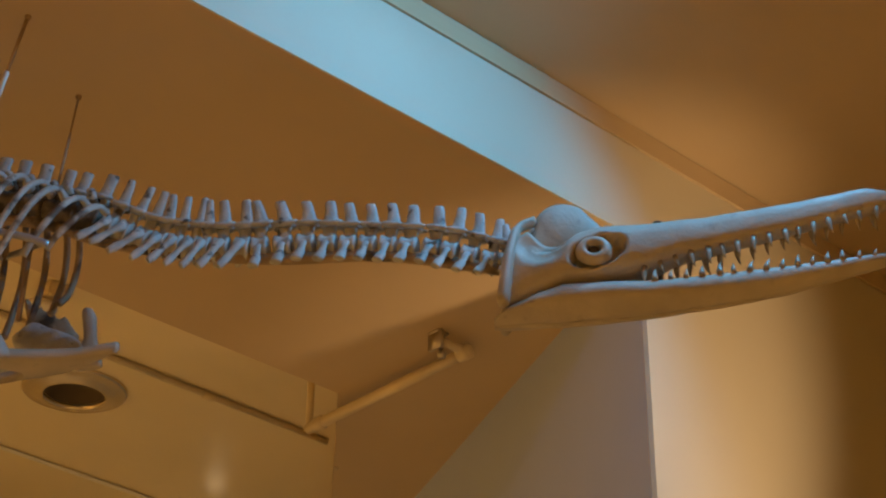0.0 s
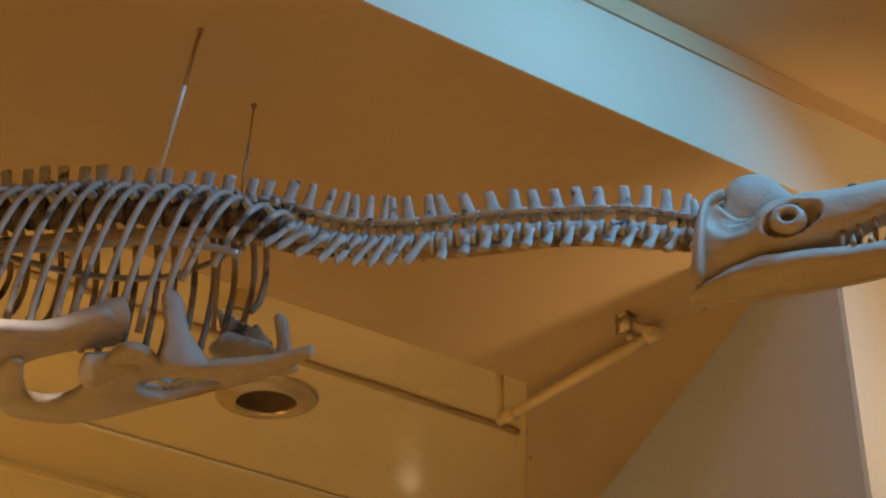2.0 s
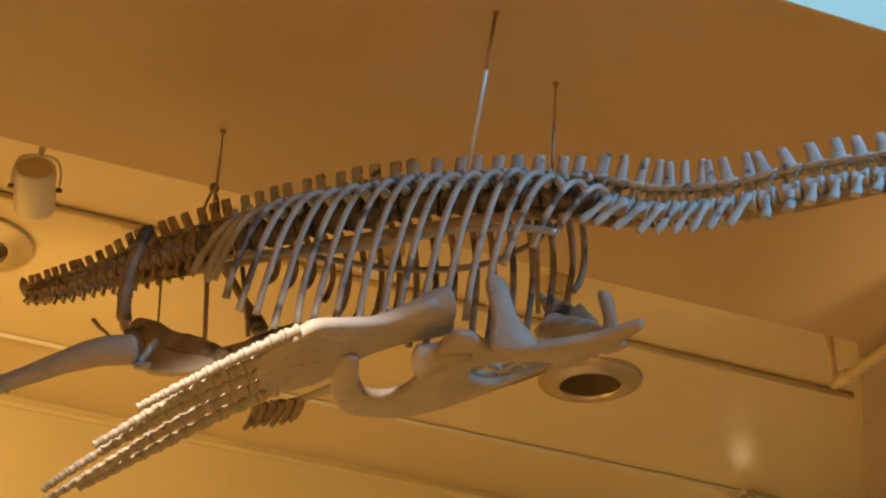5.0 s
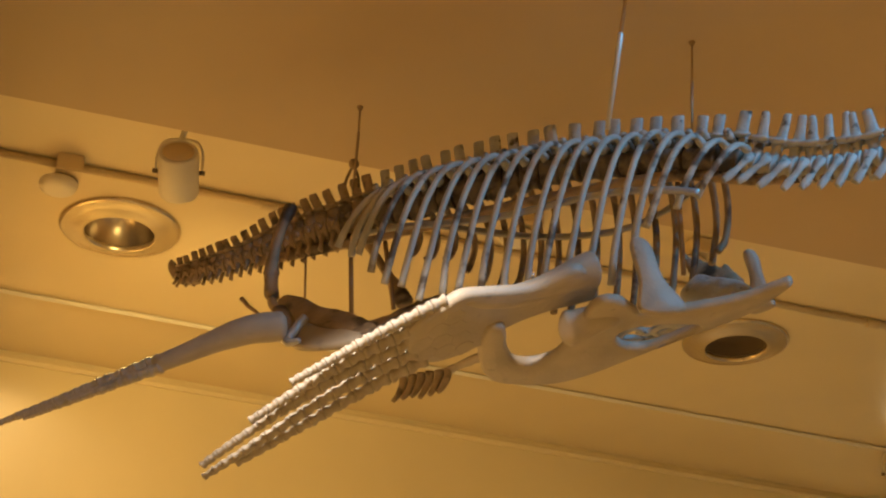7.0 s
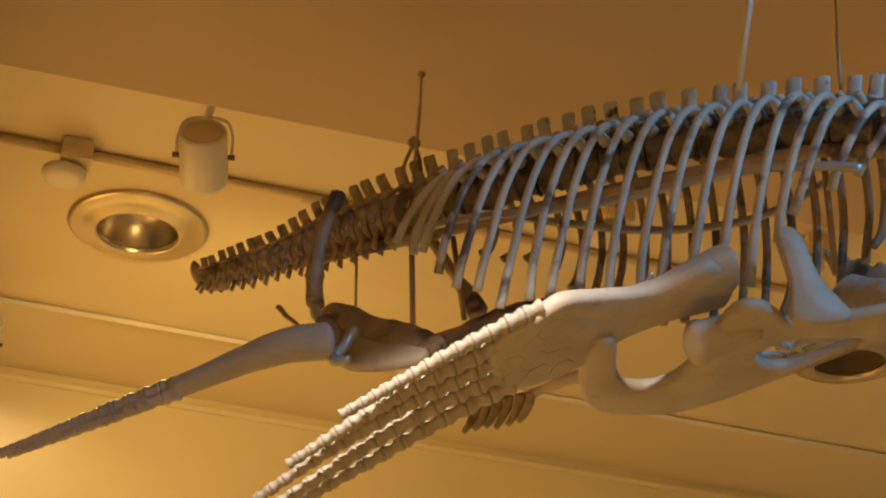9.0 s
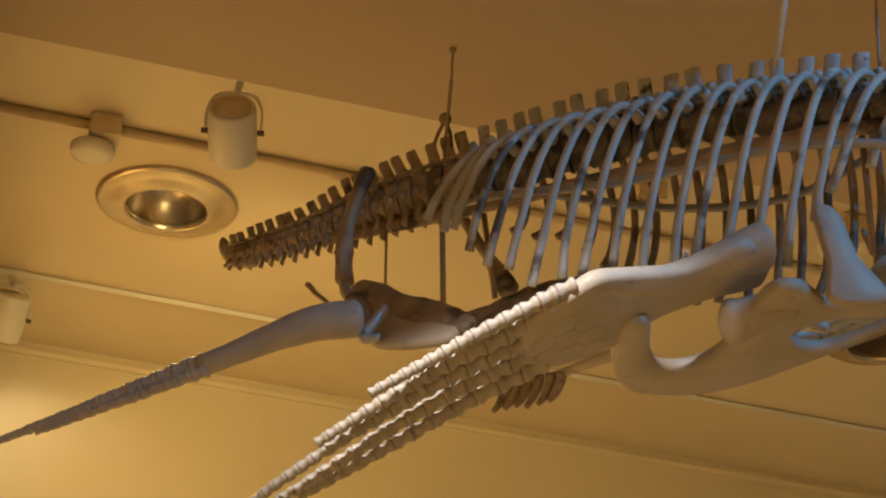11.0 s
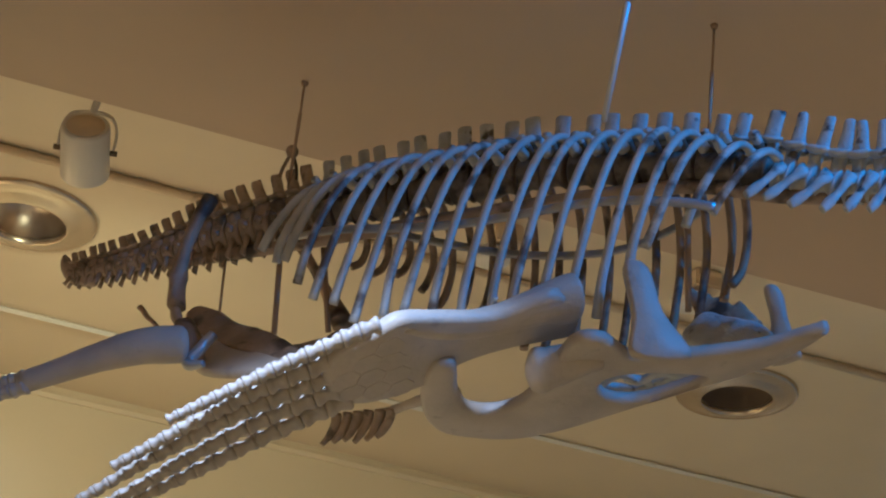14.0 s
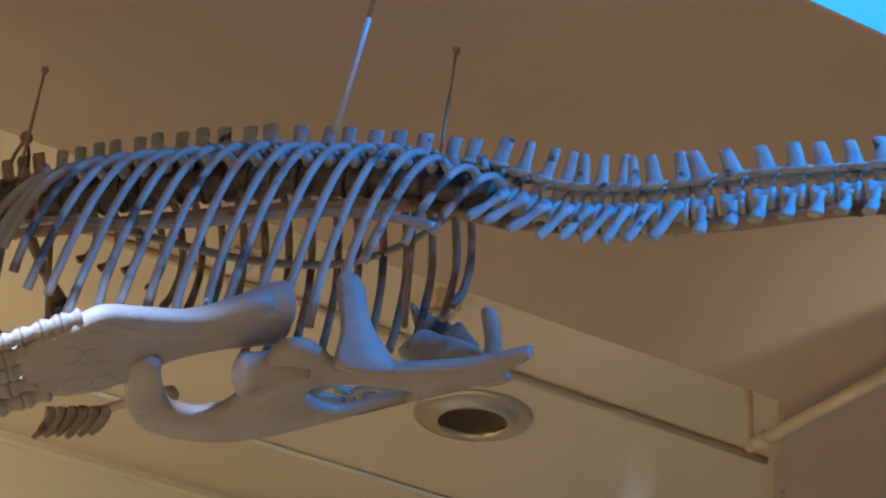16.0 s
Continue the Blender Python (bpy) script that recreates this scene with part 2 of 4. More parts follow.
structure("wall_front_left", box(bmesh.new(), (-5, 1.54, 0), (-0.5, 1.56, ZF)), WALL, "cream painted gallery wall beside the alcove", "wall")
structure("wall_gallery_back", box(bmesh.new(), (-5, -5.2, 0), (6, -5, ZF)), WALL, "plain cream gallery wall", "wall")
structure("wall_gallery_left", box(bmesh.new(), (-5.2, -5, 0), (-5, 6, ZF)), WALL, "plain cream gallery wall", "wall")
structure("wall_gallery_right", box(bmesh.new(), (6, -5, 0), (6.2, 6, ZF)), WALL, "plain cream gallery wall", "wall")
# facing board over the opening and the moulding under the gallery ceiling
structure("wall_lintel", box(bmesh.new(), (-0.5, 1.532, ZA - 0.002), (2.345, 1.5385, 3.535)), CREAM, "pale painted lintel face washed by blue light", "wall")
bm = bmesh.new()
prof = [(1.5385, 3.540), (1.530, 3.541), (1.528, 3.580), (1.526, 3.597), (1.5385, 3.598)]
a = [bm.verts.new((-0.5, y, z)) for y, z in prof]
b = [bm.verts.new((5.9, y, z)) for y, z in prof]
for i in range(len(prof)):
    j = (i + 1) % len(prof)
    bm.faces.new((a[i], a[j], b[j], b[i]))
bm.faces.new(a)
bm.faces.new(b[::-1])
structure("trim_ceiling", bm, PLASTER, "narrow painted moulding where wall meets gallery ceiling", "trim")

bm = bmesh.new()
a, b = Vector((-0.5, 4.488, ZB - 0.030)), Vector((3.7, 4.836, ZB - 0.030))
tube(bm, [a, b], [0.010, 0.010], 6, 1.4)
structure("trim_cornice", bm, WALL, "small painted cornice along the alcove back wall", "trim")

# ---- fixtures ----
# lighting track: thin white rail on the alcove ceiling
bm = bmesh.new()
a, b = Vector((-0.5, 4.033, ZB - 0.008)), Vector((3.55, 4.325, ZB - 0.008))
tube(bm, [a, b], [0.010, 0.010], 4, 0.8)
track = tagged(mesh_object("lighting_track", bm, WHITE, False), "thin white lighting track on the alcove ceiling", "track")


def pipe_thing(name, pts, r, label, joints=()):
    root = new(name)
    tagged(root, label, "pipe")
    root.location = pts[0]
    back = Matrix.Translation(-Vector(pts[0]))
    bm = bmesh.new()
    tube(bm, [back @ Vector(p) for p in pts], r, 12)
    part("tube", bm, PIPE, root)
    for j, d in joints:
        bm = bmesh.new()
        j, d = back @ Vector(j), Vector(d).normalized()
        tube(bm, [j - d * 0.022, j - d * 0.018, j + d * 0.018, j + d * 0.022], [r * 1.05, r * 1.3, r * 1.3, r * 1.05], 12)
        part("coupling", bm, PIPE, root)
    return root


run = (3.30, 0.155, 0)
pipe_thing("ceiling_pipe", [(-0.5, 3.210, ZB - 0.011), (2.80, 3.365, ZB - 0.011)], 0.011, "painted conduit pipe running along the alcove ceiling", [((2.28, 3.340, ZB - 0.014), run), ((0.31, 3.248, ZB - 0.014), run), ((1.2, 3.290, ZB - 0.014), run)])
side = pipe_thing("sprinkler_pipe", [(2.40, 2.955, 3.205), (2.41, 2.25, 3.225)], 0.017, "painted sprinkler pipe hung under the soffit", [((2.41, 2.262, 3.225), (0, 1, 0)), ((2.401, 2.90, 3.207), (0, 1, 0))])
bm = bmesh.new()
tube(bm, [(0, -0.005, 0), (0.0, -0.005, ZB - 3.205)], 0.012, 10)
part("riser", bm, PIPE, side)
bm = bmesh.new()
ball(bm, (0.01, -0.70, 0.02), 0.022)
tube(bm, [(0.01, -0.70, 0.02), (-0.03, -0.695, 0.025), (-0.075, -0.69, 0.03)], [0.016, 0.013, 0.012], 10)
part("elbow", bm, PIPE, side)
bm = bmesh.new()
box(bm, (-0.10, -0.71, 0.0), (-0.085, -0.66, 0.055))
box(bm, (-0.105, -0.705, 0.048), (-0.06, -0.665, 0.054))
lathe(bm, [(0.0, -0.02), (0.012, -0.018), (0.012, 0.0), (0.006, 0.004), (0.006, 0.02)], 12, Matrix.Translation((-0.07, -0.685, 0.0)))
part("bracket", bm, CHROME, side, "bright metal pipe bracket")


def downlight(x, y, lit):
    root = tagged(new("downlight"), "round recessed downlight with a wide brass trim ring" if lit else "round recessed downlight with a brass ring and dark baffle", "ceiling light", group="alcove downlights")
    root.location = (x, y, ZB)
    bm = bmesh.new()
    lathe(bm, [(0.172, 0.0), (0.172, -0.006), (0.168, -0.011), (0.160, -0.014), (0.156, -0.013), (0.132, -0.021), (0.112, -0.027), (0.104, -0.029), (0.099, -0.027), (0.0985, -0.012)], 48)
    part("trim_ring", bm, BRASS, root)
    bm = bmesh.new()
    if lit:
        lathe(bm, [(0.099, -0.010), (0.097, 0.004), (0.090, 0.030), (0.076, 0.055), (0.055, 0.074), (0.030, 0.084), (0.0, 0.087)], 40)
        part("reflector", bm, CHROME, root, "polished dished reflector")
    else:
        lathe(bm, [(0.099, -0.010), (0.097, 0.0), (0.090, 0.03), (0.085, 0.05), (0.0, 0.052)], 40)
        part("baffle", bm, GRILLE, root, "dark ribbed baffle")
        for k in range(3):
            bm = bmesh.new()
            lathe(bm, [(0.020 + 0.022 * k, 0.050), (0.022 + 0.022 * k, 0.045), (0.025 + 0.022 * k, 0.045), (0.027 + 0.022 * k, 0.050)], 32)
            part("baffle_ring", bm, GRILLE, root)
    return root


downlight(-0.058, 3.529, True)
downlight(1.95, 3.627, False)


def detector(x, y):
    root = tagged(new("smoke_detector"), "small cream smoke detector on a conduit box", "smoke detector", group="ceiling detectors")
    root.location = (x, y, ZB)
    bm = bmesh.new()
    box(bm, (-0.035, -0.035, -0.05), (0.035, 0.035, 0))
    bmesh.ops.bevel(bm, geom=bm.edges[:], offset=0.004, segments=2, affect="EDGES")
    part("conduit_box", bm, PIPE, root, smooth=False)
    bm = bmesh.new()
    lathe(bm, [(0.0, -0.085), (0.03, -0.084), (0.045, -0.078), (0.05, -0.068), (0.05, -0.058), (0.03, -0.05), (0.0, -0.05)], 28, Matrix.Translation((-0.02, 0.03, 0)))
    part("cover", bm, WHITE, root)
    return root


detector(-0.238, 3.207)
detector(1.533, 3.059)
detector(1.010, 3.069)

def spotlight(stem_top, centre, aim, label, lit=False):
    """A cylinder spotlight in a yoke under a stem."""
    root = tagged(new("track_spotlight"), label, "spotlight", group="alcove spotlights")
    root.location = stem_top
    top, c = Vector((0, 0, 0)), Vector(centre) - Vector(stem_top)
    d = (Vector(aim) - Vector(centre)).normalized()
    turn = d.to_track_quat("-Z", "Y").to_matrix().to_4x4()
    m = Matrix.Translation(c) @ turn
    bm = bmesh.new()
    lathe(bm, [(0.0, 0.060), (0.040, 0.060), (0.044, 0.062), (0.048, 0.060), (0.050, 0.054), (0.050, -0.058), (0.048, -0.062), (0.043, -0.062), (0.042, -0.02), (0.0, -0.02)], 32, m)
    part("can", bm, WHITE, root)
    bm = bmesh.new()
    lathe(bm, [(0.0, 0.0615), (0.039, 0.0615), (0.039, 0.0605)], 28, m)
    part("back_plate", bm, PIPE, root, "brown back plate")
    if lit:
        bm = bmesh.new()
        lathe(bm, [(0.0, -0.050), (0.030, -0.053), (0.0415, -0.058)], 28, m)
        part("lens", bm, GLOW, root, "glowing warm white lamp face")
    side = (m.to_3x3() @ Vector((1, 0, 0))).normalized()
    bm = bmesh.new()
    arch = [c - side * 0.056, c - side * 0.056 + Vector((0, 0, 0.05)), c - side * 0.04 + Vector((0, 0, 0.085)), c + Vector((0, 0, 0.092)), c + side * 0.04 + Vector((0, 0, 0.085)), c + side * 0.056 + Vector((0, 0, 0.05)), c + side * 0.056]
    tube(bm, smooth_path(arch, 4), 0.003, 6, 2.0, up=d)
    part("yoke", bm, WHITE, root)
    for k in (-1, 1):
        bm = bmesh.new()
        tube(bm, [c + side * k * 0.050, c + side * k * 0.064], 0.006, 10)
        part("pivot_knob", bm, GRILLE, root)
    bm = bmesh.new()
    tube(bm, [top, c + Vector((0, 0, 0.092))], 0.008, 10)
    lathe(bm, [(0.0, -0.02), (0.02, -0.02), (0.02, 0.0)], 16)
    part("stem", bm, WHITE, root)
    return root


spotlight((0.02, 2.83, ZB), (0.006, 2.87, 3.240), (0.40, 4.6, 2.45), "white cylinder spotlight in a yoke under the ceiling")
spotlight((-0.385, 4.055, ZB), (-0.395, 4.10, 3.31), (-0.5, 4.55, 2.7), "small white cylinder spotlight on the lighting track")
spotlight((2.97, 4.284, ZB), (2.97, 4.284, 3.325), (1.6, 1.6, 1.4), "lit white cylinder spotlight on the lighting track", True)

bm = bmesh.new()
ball(bm, (2.745, 3.237, ZA - 0.004), (0.009, 0.009, 0.007))
tagged(mesh_object("ceiling_stud", bm, CHROME), "small bright metal stud at the soffit edge", "stud")

# ---- the skeleton ----
# Body space: s runs from the back of the head to the tail, lat to the far side.
O, AX = Vector((1.52, 1.20)), Vector((-0.67754, 0.73549))
NN, LENGTH = Vector((AX.y, -AX.x)), 2.215


def body(s, lat, z):
    q = O + AX * s + NN * (lat + 0.09 * math.sin(math.pi * min(max(s / LENGTH, -0.3), 1.0)))
    return Vector((q.x, q.y, z))


TOP = [(-0.005, 2.814), (0.042, 2.836), (0.122, 2.871), (0.203, 2.887), (0.37, 2.916), (0.547, 2.933), (0.683, 2.952), (0.76, 2.981), (0.87, 3.024), (0.956, 3.044), (1.049, 3.074), (1.145, 3.094), (1.286, 3.121), (1.411, 3.127), (1.538, 3.123), (1.647, 3.112), (1.755, 3.099), (1.847, 3.081), (1.938, 3.059), (2.03, 3.019), (2.111, 3.0), (2.187, 2.983), (2.239, 2.975)]
CENTRE = [(0.024, 2.738), (0.158, 2.784), (0.284, 2.803), (0.412, 2.818), (0.54, 2.817), (0.635, 2.825), (0.745, 2.851), (0.847, 2.901), (0.989, 2.956), (1.246, 3.0), (1.448, 3.006), (1.655, 2.996), (1.796, 2.985), (1.939, 2.962), (2.083, 2.937), (2.187, 2.931), (2.24, 2.935)]
skeleton = tagged(new("marine_reptile_skeleton"), "pale cast skeleton of a long-snouted marine reptile hung from the ceiling", "skeleton")


def vertebra_mesh(kind, seed):
    """One vertebra about its centrum: x towards the head, y across (near side -y), z up, a spine 0.1 high."""
    rnd = random.Random(seed)
    bm = bmesh.new()
    neck = kind in ("neck", "base")
    r, half = {"neck": (0.0225, 0.0165), "base": (0.0245, 0.0170), "back": (0.030, 0.0195), "tail": (0.027, 0.0195)}[kind]
    turn = Matrix.Rotation(radians(90), 4, "Y")
    lathe(bm, [(0.0, -half), (r * 0.86, -half), (r, -half * 0.82), (r * 0.84, -half * 0.4), (r * 0.80, 0), (r * 0.84, half * 0.4), (r, half * 0.82), (r * 0.86, half), (0.0, half)], 16, turn)
    lean = rnd.uniform(-0.005, 0.002) - (0.014 if kind == "tail" else 0.0)
    if neck:
        # waisted arch, thin side ledges, square-topped spine
        tube(bm, [(0.001, 0, 0.014), (0.001, 0, 0.024), (0.000, 0, 0.032), (-0.001, 0, 0.042)], [0.0155, 0.0130, 0.0128, 0.0150], 10, 0.55, up=(0, 1, 0))
        for k in (-1, 1):
            tube(bm, [(0.026, k * 0.011, 0.0475), (0.017, k * 0.012, 0.0465), (0.0, k * 0.012, 0.0440), (-0.014, k * 0.012, 0.0445), (-0.022, k * 0.010, 0.0460)], [0.0035, 0.0060, 0.0078, 0.0066, 0.0035], 10, 0.85)
        tube(bm, [(0.001, 0, 0.041), (0.0, 0, 0.051), (-0.002 + lean * 0.3, 0, 0.066), (-0.005 + lean * 0.7, 0, 0.084), (-0.008 + lean, 0, 0.097), (-0.0085 + lean, 0, 0.100)], [0.0205, 0.0155, 0.0128, 0.0110, 0.0102, 0.0086], 12, 0.42, up=(0, 1, 0))
        for k in (-1, 1):
            e = rnd.uniform(-0.003, 0.003)
            d = 1.3 if k < 0 else 0.1
            if kind == "neck":
                pts = [(0.001, k * 0.013, 0.000), (0.000, k * 0.023, -0.007 * d), (-0.001 + e, k * 0.029, -0.019 * d), (-0.002 + e, k * 0.037, -0.033 * d), (-0.003 + e, k * 0.043, -0.043 * d)]
                rad = [0.0100, 0.0078, 0.0070, 0.0112, 0.0118]
            else:
                pts = [(0.003, k * 0.018, 0.008), (-0.003, k * 0.028, -0.004 * d), (-0.012 + e, k * 0.036, -0.019 * d), (-0.022 + e, k * 0.043, -0.033 * d), (-0.029 + e, k * 0.048, -0.042 * d)]
                rad = [0.0125, 0.0095, 0.0078, 0.0105, 0.0085]
            tube(bm, smooth_path(pts, 3), [float(np.interp(i / 12, np.linspace(0, 1, 5), rad)) for i in range(13)], 8, 0.55, up=(0, 1, 0))
    else:
        tube(bm, [(0.004, 0, 0.012), (0.003, 0, 0.034), (0.000, 0, 0.045)], [0.015, 0.012, 0.016], 8, 0.7, up=(0, 1, 0))
        for k in (-1, 1):
            tube(bm, [(0.024, k * 0.012, 0.050), (0.004, k * 0.020, 0.045), (-0.024, k * 0.014, 0.047)], [0.006, 0.011, 0.007], 8, 0.45)
        w = {"back": 0.0145, "tail": 0.0165}[kind]
        tube(bm, [(0.0, 0, 0.036), (-0.002 + lean * 0.3, 0, 0.055), (-0.004 + lean * 0.7, 0, 0.080), (-0.006 + lean, 0, 0.097), (-0.006 + lean, 0, 0.100)], [w * 1.15, w * 0.98, w * 0.88, w * 0.92, w * 0.80], 12, 0.42, up=(0, 1, 0))
    if kind == "back":
        for k in (-1, 1):
            tube(bm, [(0.0, k * 0.010, 0.020), (-0.002, k * 0.035, 0.032), (-0.004, k * 0.055, 0.036)], [0.011, 0.008, 0.009], 8, 0.8)
    if kind == "tail":
        for k in (-1, 1):
            tube(bm, [(0, k * 0.012, 0.004), (-0.002, k * 0.022, 0.0), (-0.004, k * 0.027, -0.004)], [0.009, 0.008, 0.006], 8, 0.9)
            tube(bm, [(-0.004, k * 0.010, -0.016), (-0.012, k * 0.012, -0.036), (-0.020, k * 0.013, -0.052)], [0.0085, 0.0065, 0.008], 6)
        tube(bm, [(0.019, 0, 0.026), (0.0, 0, 0.028), (-0.019, 0, 0.026)], [0.016, 0.018, 0.016], 8, 1.35)
    bmesh.ops.recalc_face_normals(bm, faces=bm.faces)
    for v in bm.verts:
        v.co += 0.0013 * noise.noise_vector(v.co * 60 + Vector((seed, 0, 0)))
    data = bpy.data.meshes.new("vertebra")
    bm.to_mesh(data)
    bm.free()
    data.materials.append(TAILBONE if kind == "tail" else SPINE)
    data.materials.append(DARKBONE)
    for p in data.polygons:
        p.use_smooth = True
        # low middle faces of back vertebrae take the darker bone colour
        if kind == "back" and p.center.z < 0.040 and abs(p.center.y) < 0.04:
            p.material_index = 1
    return data


VERT = {k: [vertebra_mesh(k, 10 * i + j) for j in range(4)] for i, k in enumerate(("neck", "base", "back", "tail"))}
RND = random.Random(5)
# uneven spacing along the neck and back, then closing up towards the tail
stations = [0.006, 0.039, 0.078, 0.118, 0.153, 0.200, 0.241, 0.282, 0.322, 0.365, 0.410, 0.456, 0.504, 0.541, 0.585, 0.622, 0.650, 0.684, 0.718, 0.757, 0.796, 0.830, 0.870, 0.919, 0.951, 0.998, 1.046, 1.091, 1.138, 1.178, 1.230, 1.275, 1.322, 1.364, 1.407, 1.449, 1.488, 1.527, 1.566, 1.602, 1.638, 1.676, 1.712]
s = 1.742
while s < 2.215:
    stations.append(s)
    s += 0.0305 - 0.010 * (s - 1.74) / 0.48
for i, s in enumerate(stations):
    kind = "neck" if s < 0.53 else "base" if s < 0.86 else "back" if s < 1.70 else "tail"
    c, h = lerp_table(s, CENTRE), lerp_table(s, TOP)
    ahead, behind = body(s - 0.02, 0, lerp_table(s - 0.02, CENTRE)), body(s + 0.02, 0, lerp_table(s + 0.02, CENTRE))
    x = (ahead - behind).normalized()
    y = Vector((0, 0, 1)).cross(x).normalized()
    m = Matrix((x, y, x.cross(y))).transposed().to_4x4()
    m.translation = body(s, 0, c)
    gap = (stations[min(i + 1, len(stations) - 1)] - stations[max(i - 1, 0)]) / (2 if 0 < i < len(stations) - 1 else 1)
    kx = min(1.12, max(0.5, gap / 0.041))
    ky = 1.0 if s < 1.9 else 1 - 0.5 * (s - 1.9) / 0.32
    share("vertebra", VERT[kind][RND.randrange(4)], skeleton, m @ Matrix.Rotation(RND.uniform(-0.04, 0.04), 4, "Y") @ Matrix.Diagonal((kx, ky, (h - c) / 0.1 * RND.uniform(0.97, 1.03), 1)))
# fan of the last tail bones
bm = bmesh.new()
plate(bm, frame_of(body(2.15, 0, 2.94), (AX.x, AX.y, 0), (0, 0, 1)), [[(8.6, 4.4), (9.4, 3.0), (8.6, 0.5), (6.2, -2.2), (3, -3.2), (0, -3.2), (0, 2.4), (4, 2.4), (7, 2.6)]], 0.022)
part("tail_tip", bm, TAILBONE, skeleton)

# ribs of both sides
NEAR_END = [(0.87, 2.80), (0.95, 2.765), (1.008, 2.715), (1.06, 2.62), (1.10, 2.585), (1.185, 2.625), (1.294, 2.635), (1.424, 2.665), (1.49, 2.66), (1.585, 2.73), (1.656, 2.805), (1.72, 2.85)]
FAR_END = [(0.894, 2.879), (0.932, 2.826), (0.977, 2.803), (1.035, 2.757), (1.09, 2.73), (1.18, 2.71), (1.27, 2.73), (1.35, 2.76), (1.42, 2.8), (1.507, 2.85), (1.6, 2.93), (1.72, 2.95)]
for k, table in ((-1, NEAR_END), (1, FAR_END)):
    for s in [q for q in stations if (0.80 if k < 0 else 0.90) < q < 1.64]:
        c = lerp_table(s, CENTRE)
        grow = min(1.0, 0.35 + (s - 0.80) * 4) * min(1.0, 0.45 + (1.66 - s) * 4)
        e = s + (0.085 if k < 0 else 0.045) + RND.uniform(-0.008, 0.008)
        end = lerp_table(e, table) + RND.uniform(-0.012, 0.012)
        w = 0.055 + 0.125 * grow
        drop = c - end
        pts = [(s, 0.035, c + 0.016), (s + 0.004, 0.05 + 0.30 * (w - 0.05), c + 0.014 * grow + 0.002), (s + 0.014, 0.05 + 0.76 * (w - 0.05), c - 0.13 * drop), (s + (0.036 if k < 0 else 0.024), w, c - 0.42 * drop), (s + (0.066 if k < 0 else 0.036), w + 0.004, c - 0.78 * drop), (e, w - 0.006, end)]
        path = smooth_path([body(a, k * b, z) for a, b, z in pts], 5)
        n = len(path)
        rad = [0.0088 + 0.003 * math.exp(-i * 0.5) - 0.0012 * math.sin(math.pi * i / (n - 1)) + RND.uniform(-0.0003, 0.0003) for i in range(n)]
        bm = bmesh.new()
        tube(bm, path, rad, 8, 0.8, up=(0.7, 0.7, 0))
        # far-side ribs use a darker, browner material than near ones
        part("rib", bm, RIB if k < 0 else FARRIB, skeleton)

# steel armature
for k, pts in ((-1, [(0.90, 0.145, 2.772), (0.96, 0.16, 2.787), (1.087, 0.172, 2.808), (1.31, 0.175, 2.812), (1.45, 0.172, 2.83), (1.566, 0.15, 2.858), (1.70, 0.08, 2.90)]), (1, [(0.93, 0.10, 2.97), (1.06, 0.15, 2.937), (1.19, 0.16, 2.915), (1.356, 0.155, 2.935), (1.50, 0.12, 2.965), (1.62, 0.05, 2.98)])):
    bm = bmesh.new()
    tube(bm, smooth_path([body(a, k * b, z) for a, b, z in pts], 6), 0.0085, 6, 0.35, up=(0.7, 0.7, 0))
    part("rib_rail", bm, STEEL, skeleton, "flat grey steel strap carrying the ribs")
bm = bmesh.new()
tube(bm, smooth_path([body(a, 0, lerp_table(a, CENTRE) - d) for a, d in ((0.02, 0.016), (0.25, 0.021), (0.5, 0.024), (0.8, 0.030), (1.0, 0.042), (1.3, 0.062), (1.6, 0.06), (1.8, 0.05), (2.0, 0.02))], 5), 0.0125, 10)
part("spine_bar", bm, BROWN, skeleton, "brown painted steel bar under the vertebrae")
for a, b in ((body(1.765, 0, 2.95), body(1.756, 0, 2.755)), (body(1.714, 0.06, 2.957), body(1.71, 0.10, 2.80)), (body(1.0, 0.02, 2.93), body(1.005, 0.03, 2.70))):
    bm = bmesh.new()
    tube(bm, [a, b], 0.0055, 8)
    part("support_post", bm, RODDARK, skeleton)
bm = bmesh.new()
tube(bm, [body(1.877, 0, 2.93), body(1.873, 0, 2.80)], 0.0025, 6)
part("support_wire", bm, RODDARK, skeleton)

# skull
def loft(bm, stations, seg, shape, back=True):
    """Rings round the head's axis; shape(s, angle) gives (lat, z)."""
    rings = []
    for s in stations:
        rings.append([bm.verts.new(body(s, *shape(s, 2 * math.pi * k / seg))) for k in range(seg)])
    for a, b in zip(rings, rings[1:]):
        for k in range(seg):
            bm.faces.new((a[k], a[(k + 1) % seg], b[(k + 1) % seg], b[k]))
    bm.faces.new(rings[0])
    bm.faces.new(rings[-1][::-1])


S_TOP = [(-0.728, 2.808), (-0.715, 2.822), (-0.678, 2.829), (-0.539, 2.806), (-0.379, 2.787), (-0.239, 2.779), (-0.19, 2.780), (-0.165, 2.776), (-0.14, 2.770), (-0.07, 2.774), (-0.035, 2.786), (0.005, 2.762)]
S_LOW = [(-0.728, 2.795), (-0.712, 2.784), (-0.533, 2.744), (-0.427, 2.723), (-0.32, 2.702), (-0.26, 2.678), (-0.18, 2.664), (-0.10, 2.656), (-0.03, 2.632), (0.005, 2.620)]
S_WIDE = [(-0.728, 0.012), (-0.70, 0.019), (-0.55, 0.024), (-0.38, 0.034), (-0.25, 0.052), (-0.17, 0.066), (-0.08, 0.066), (0.005, 0.058)]
EYE = (-0.170, 2.711)


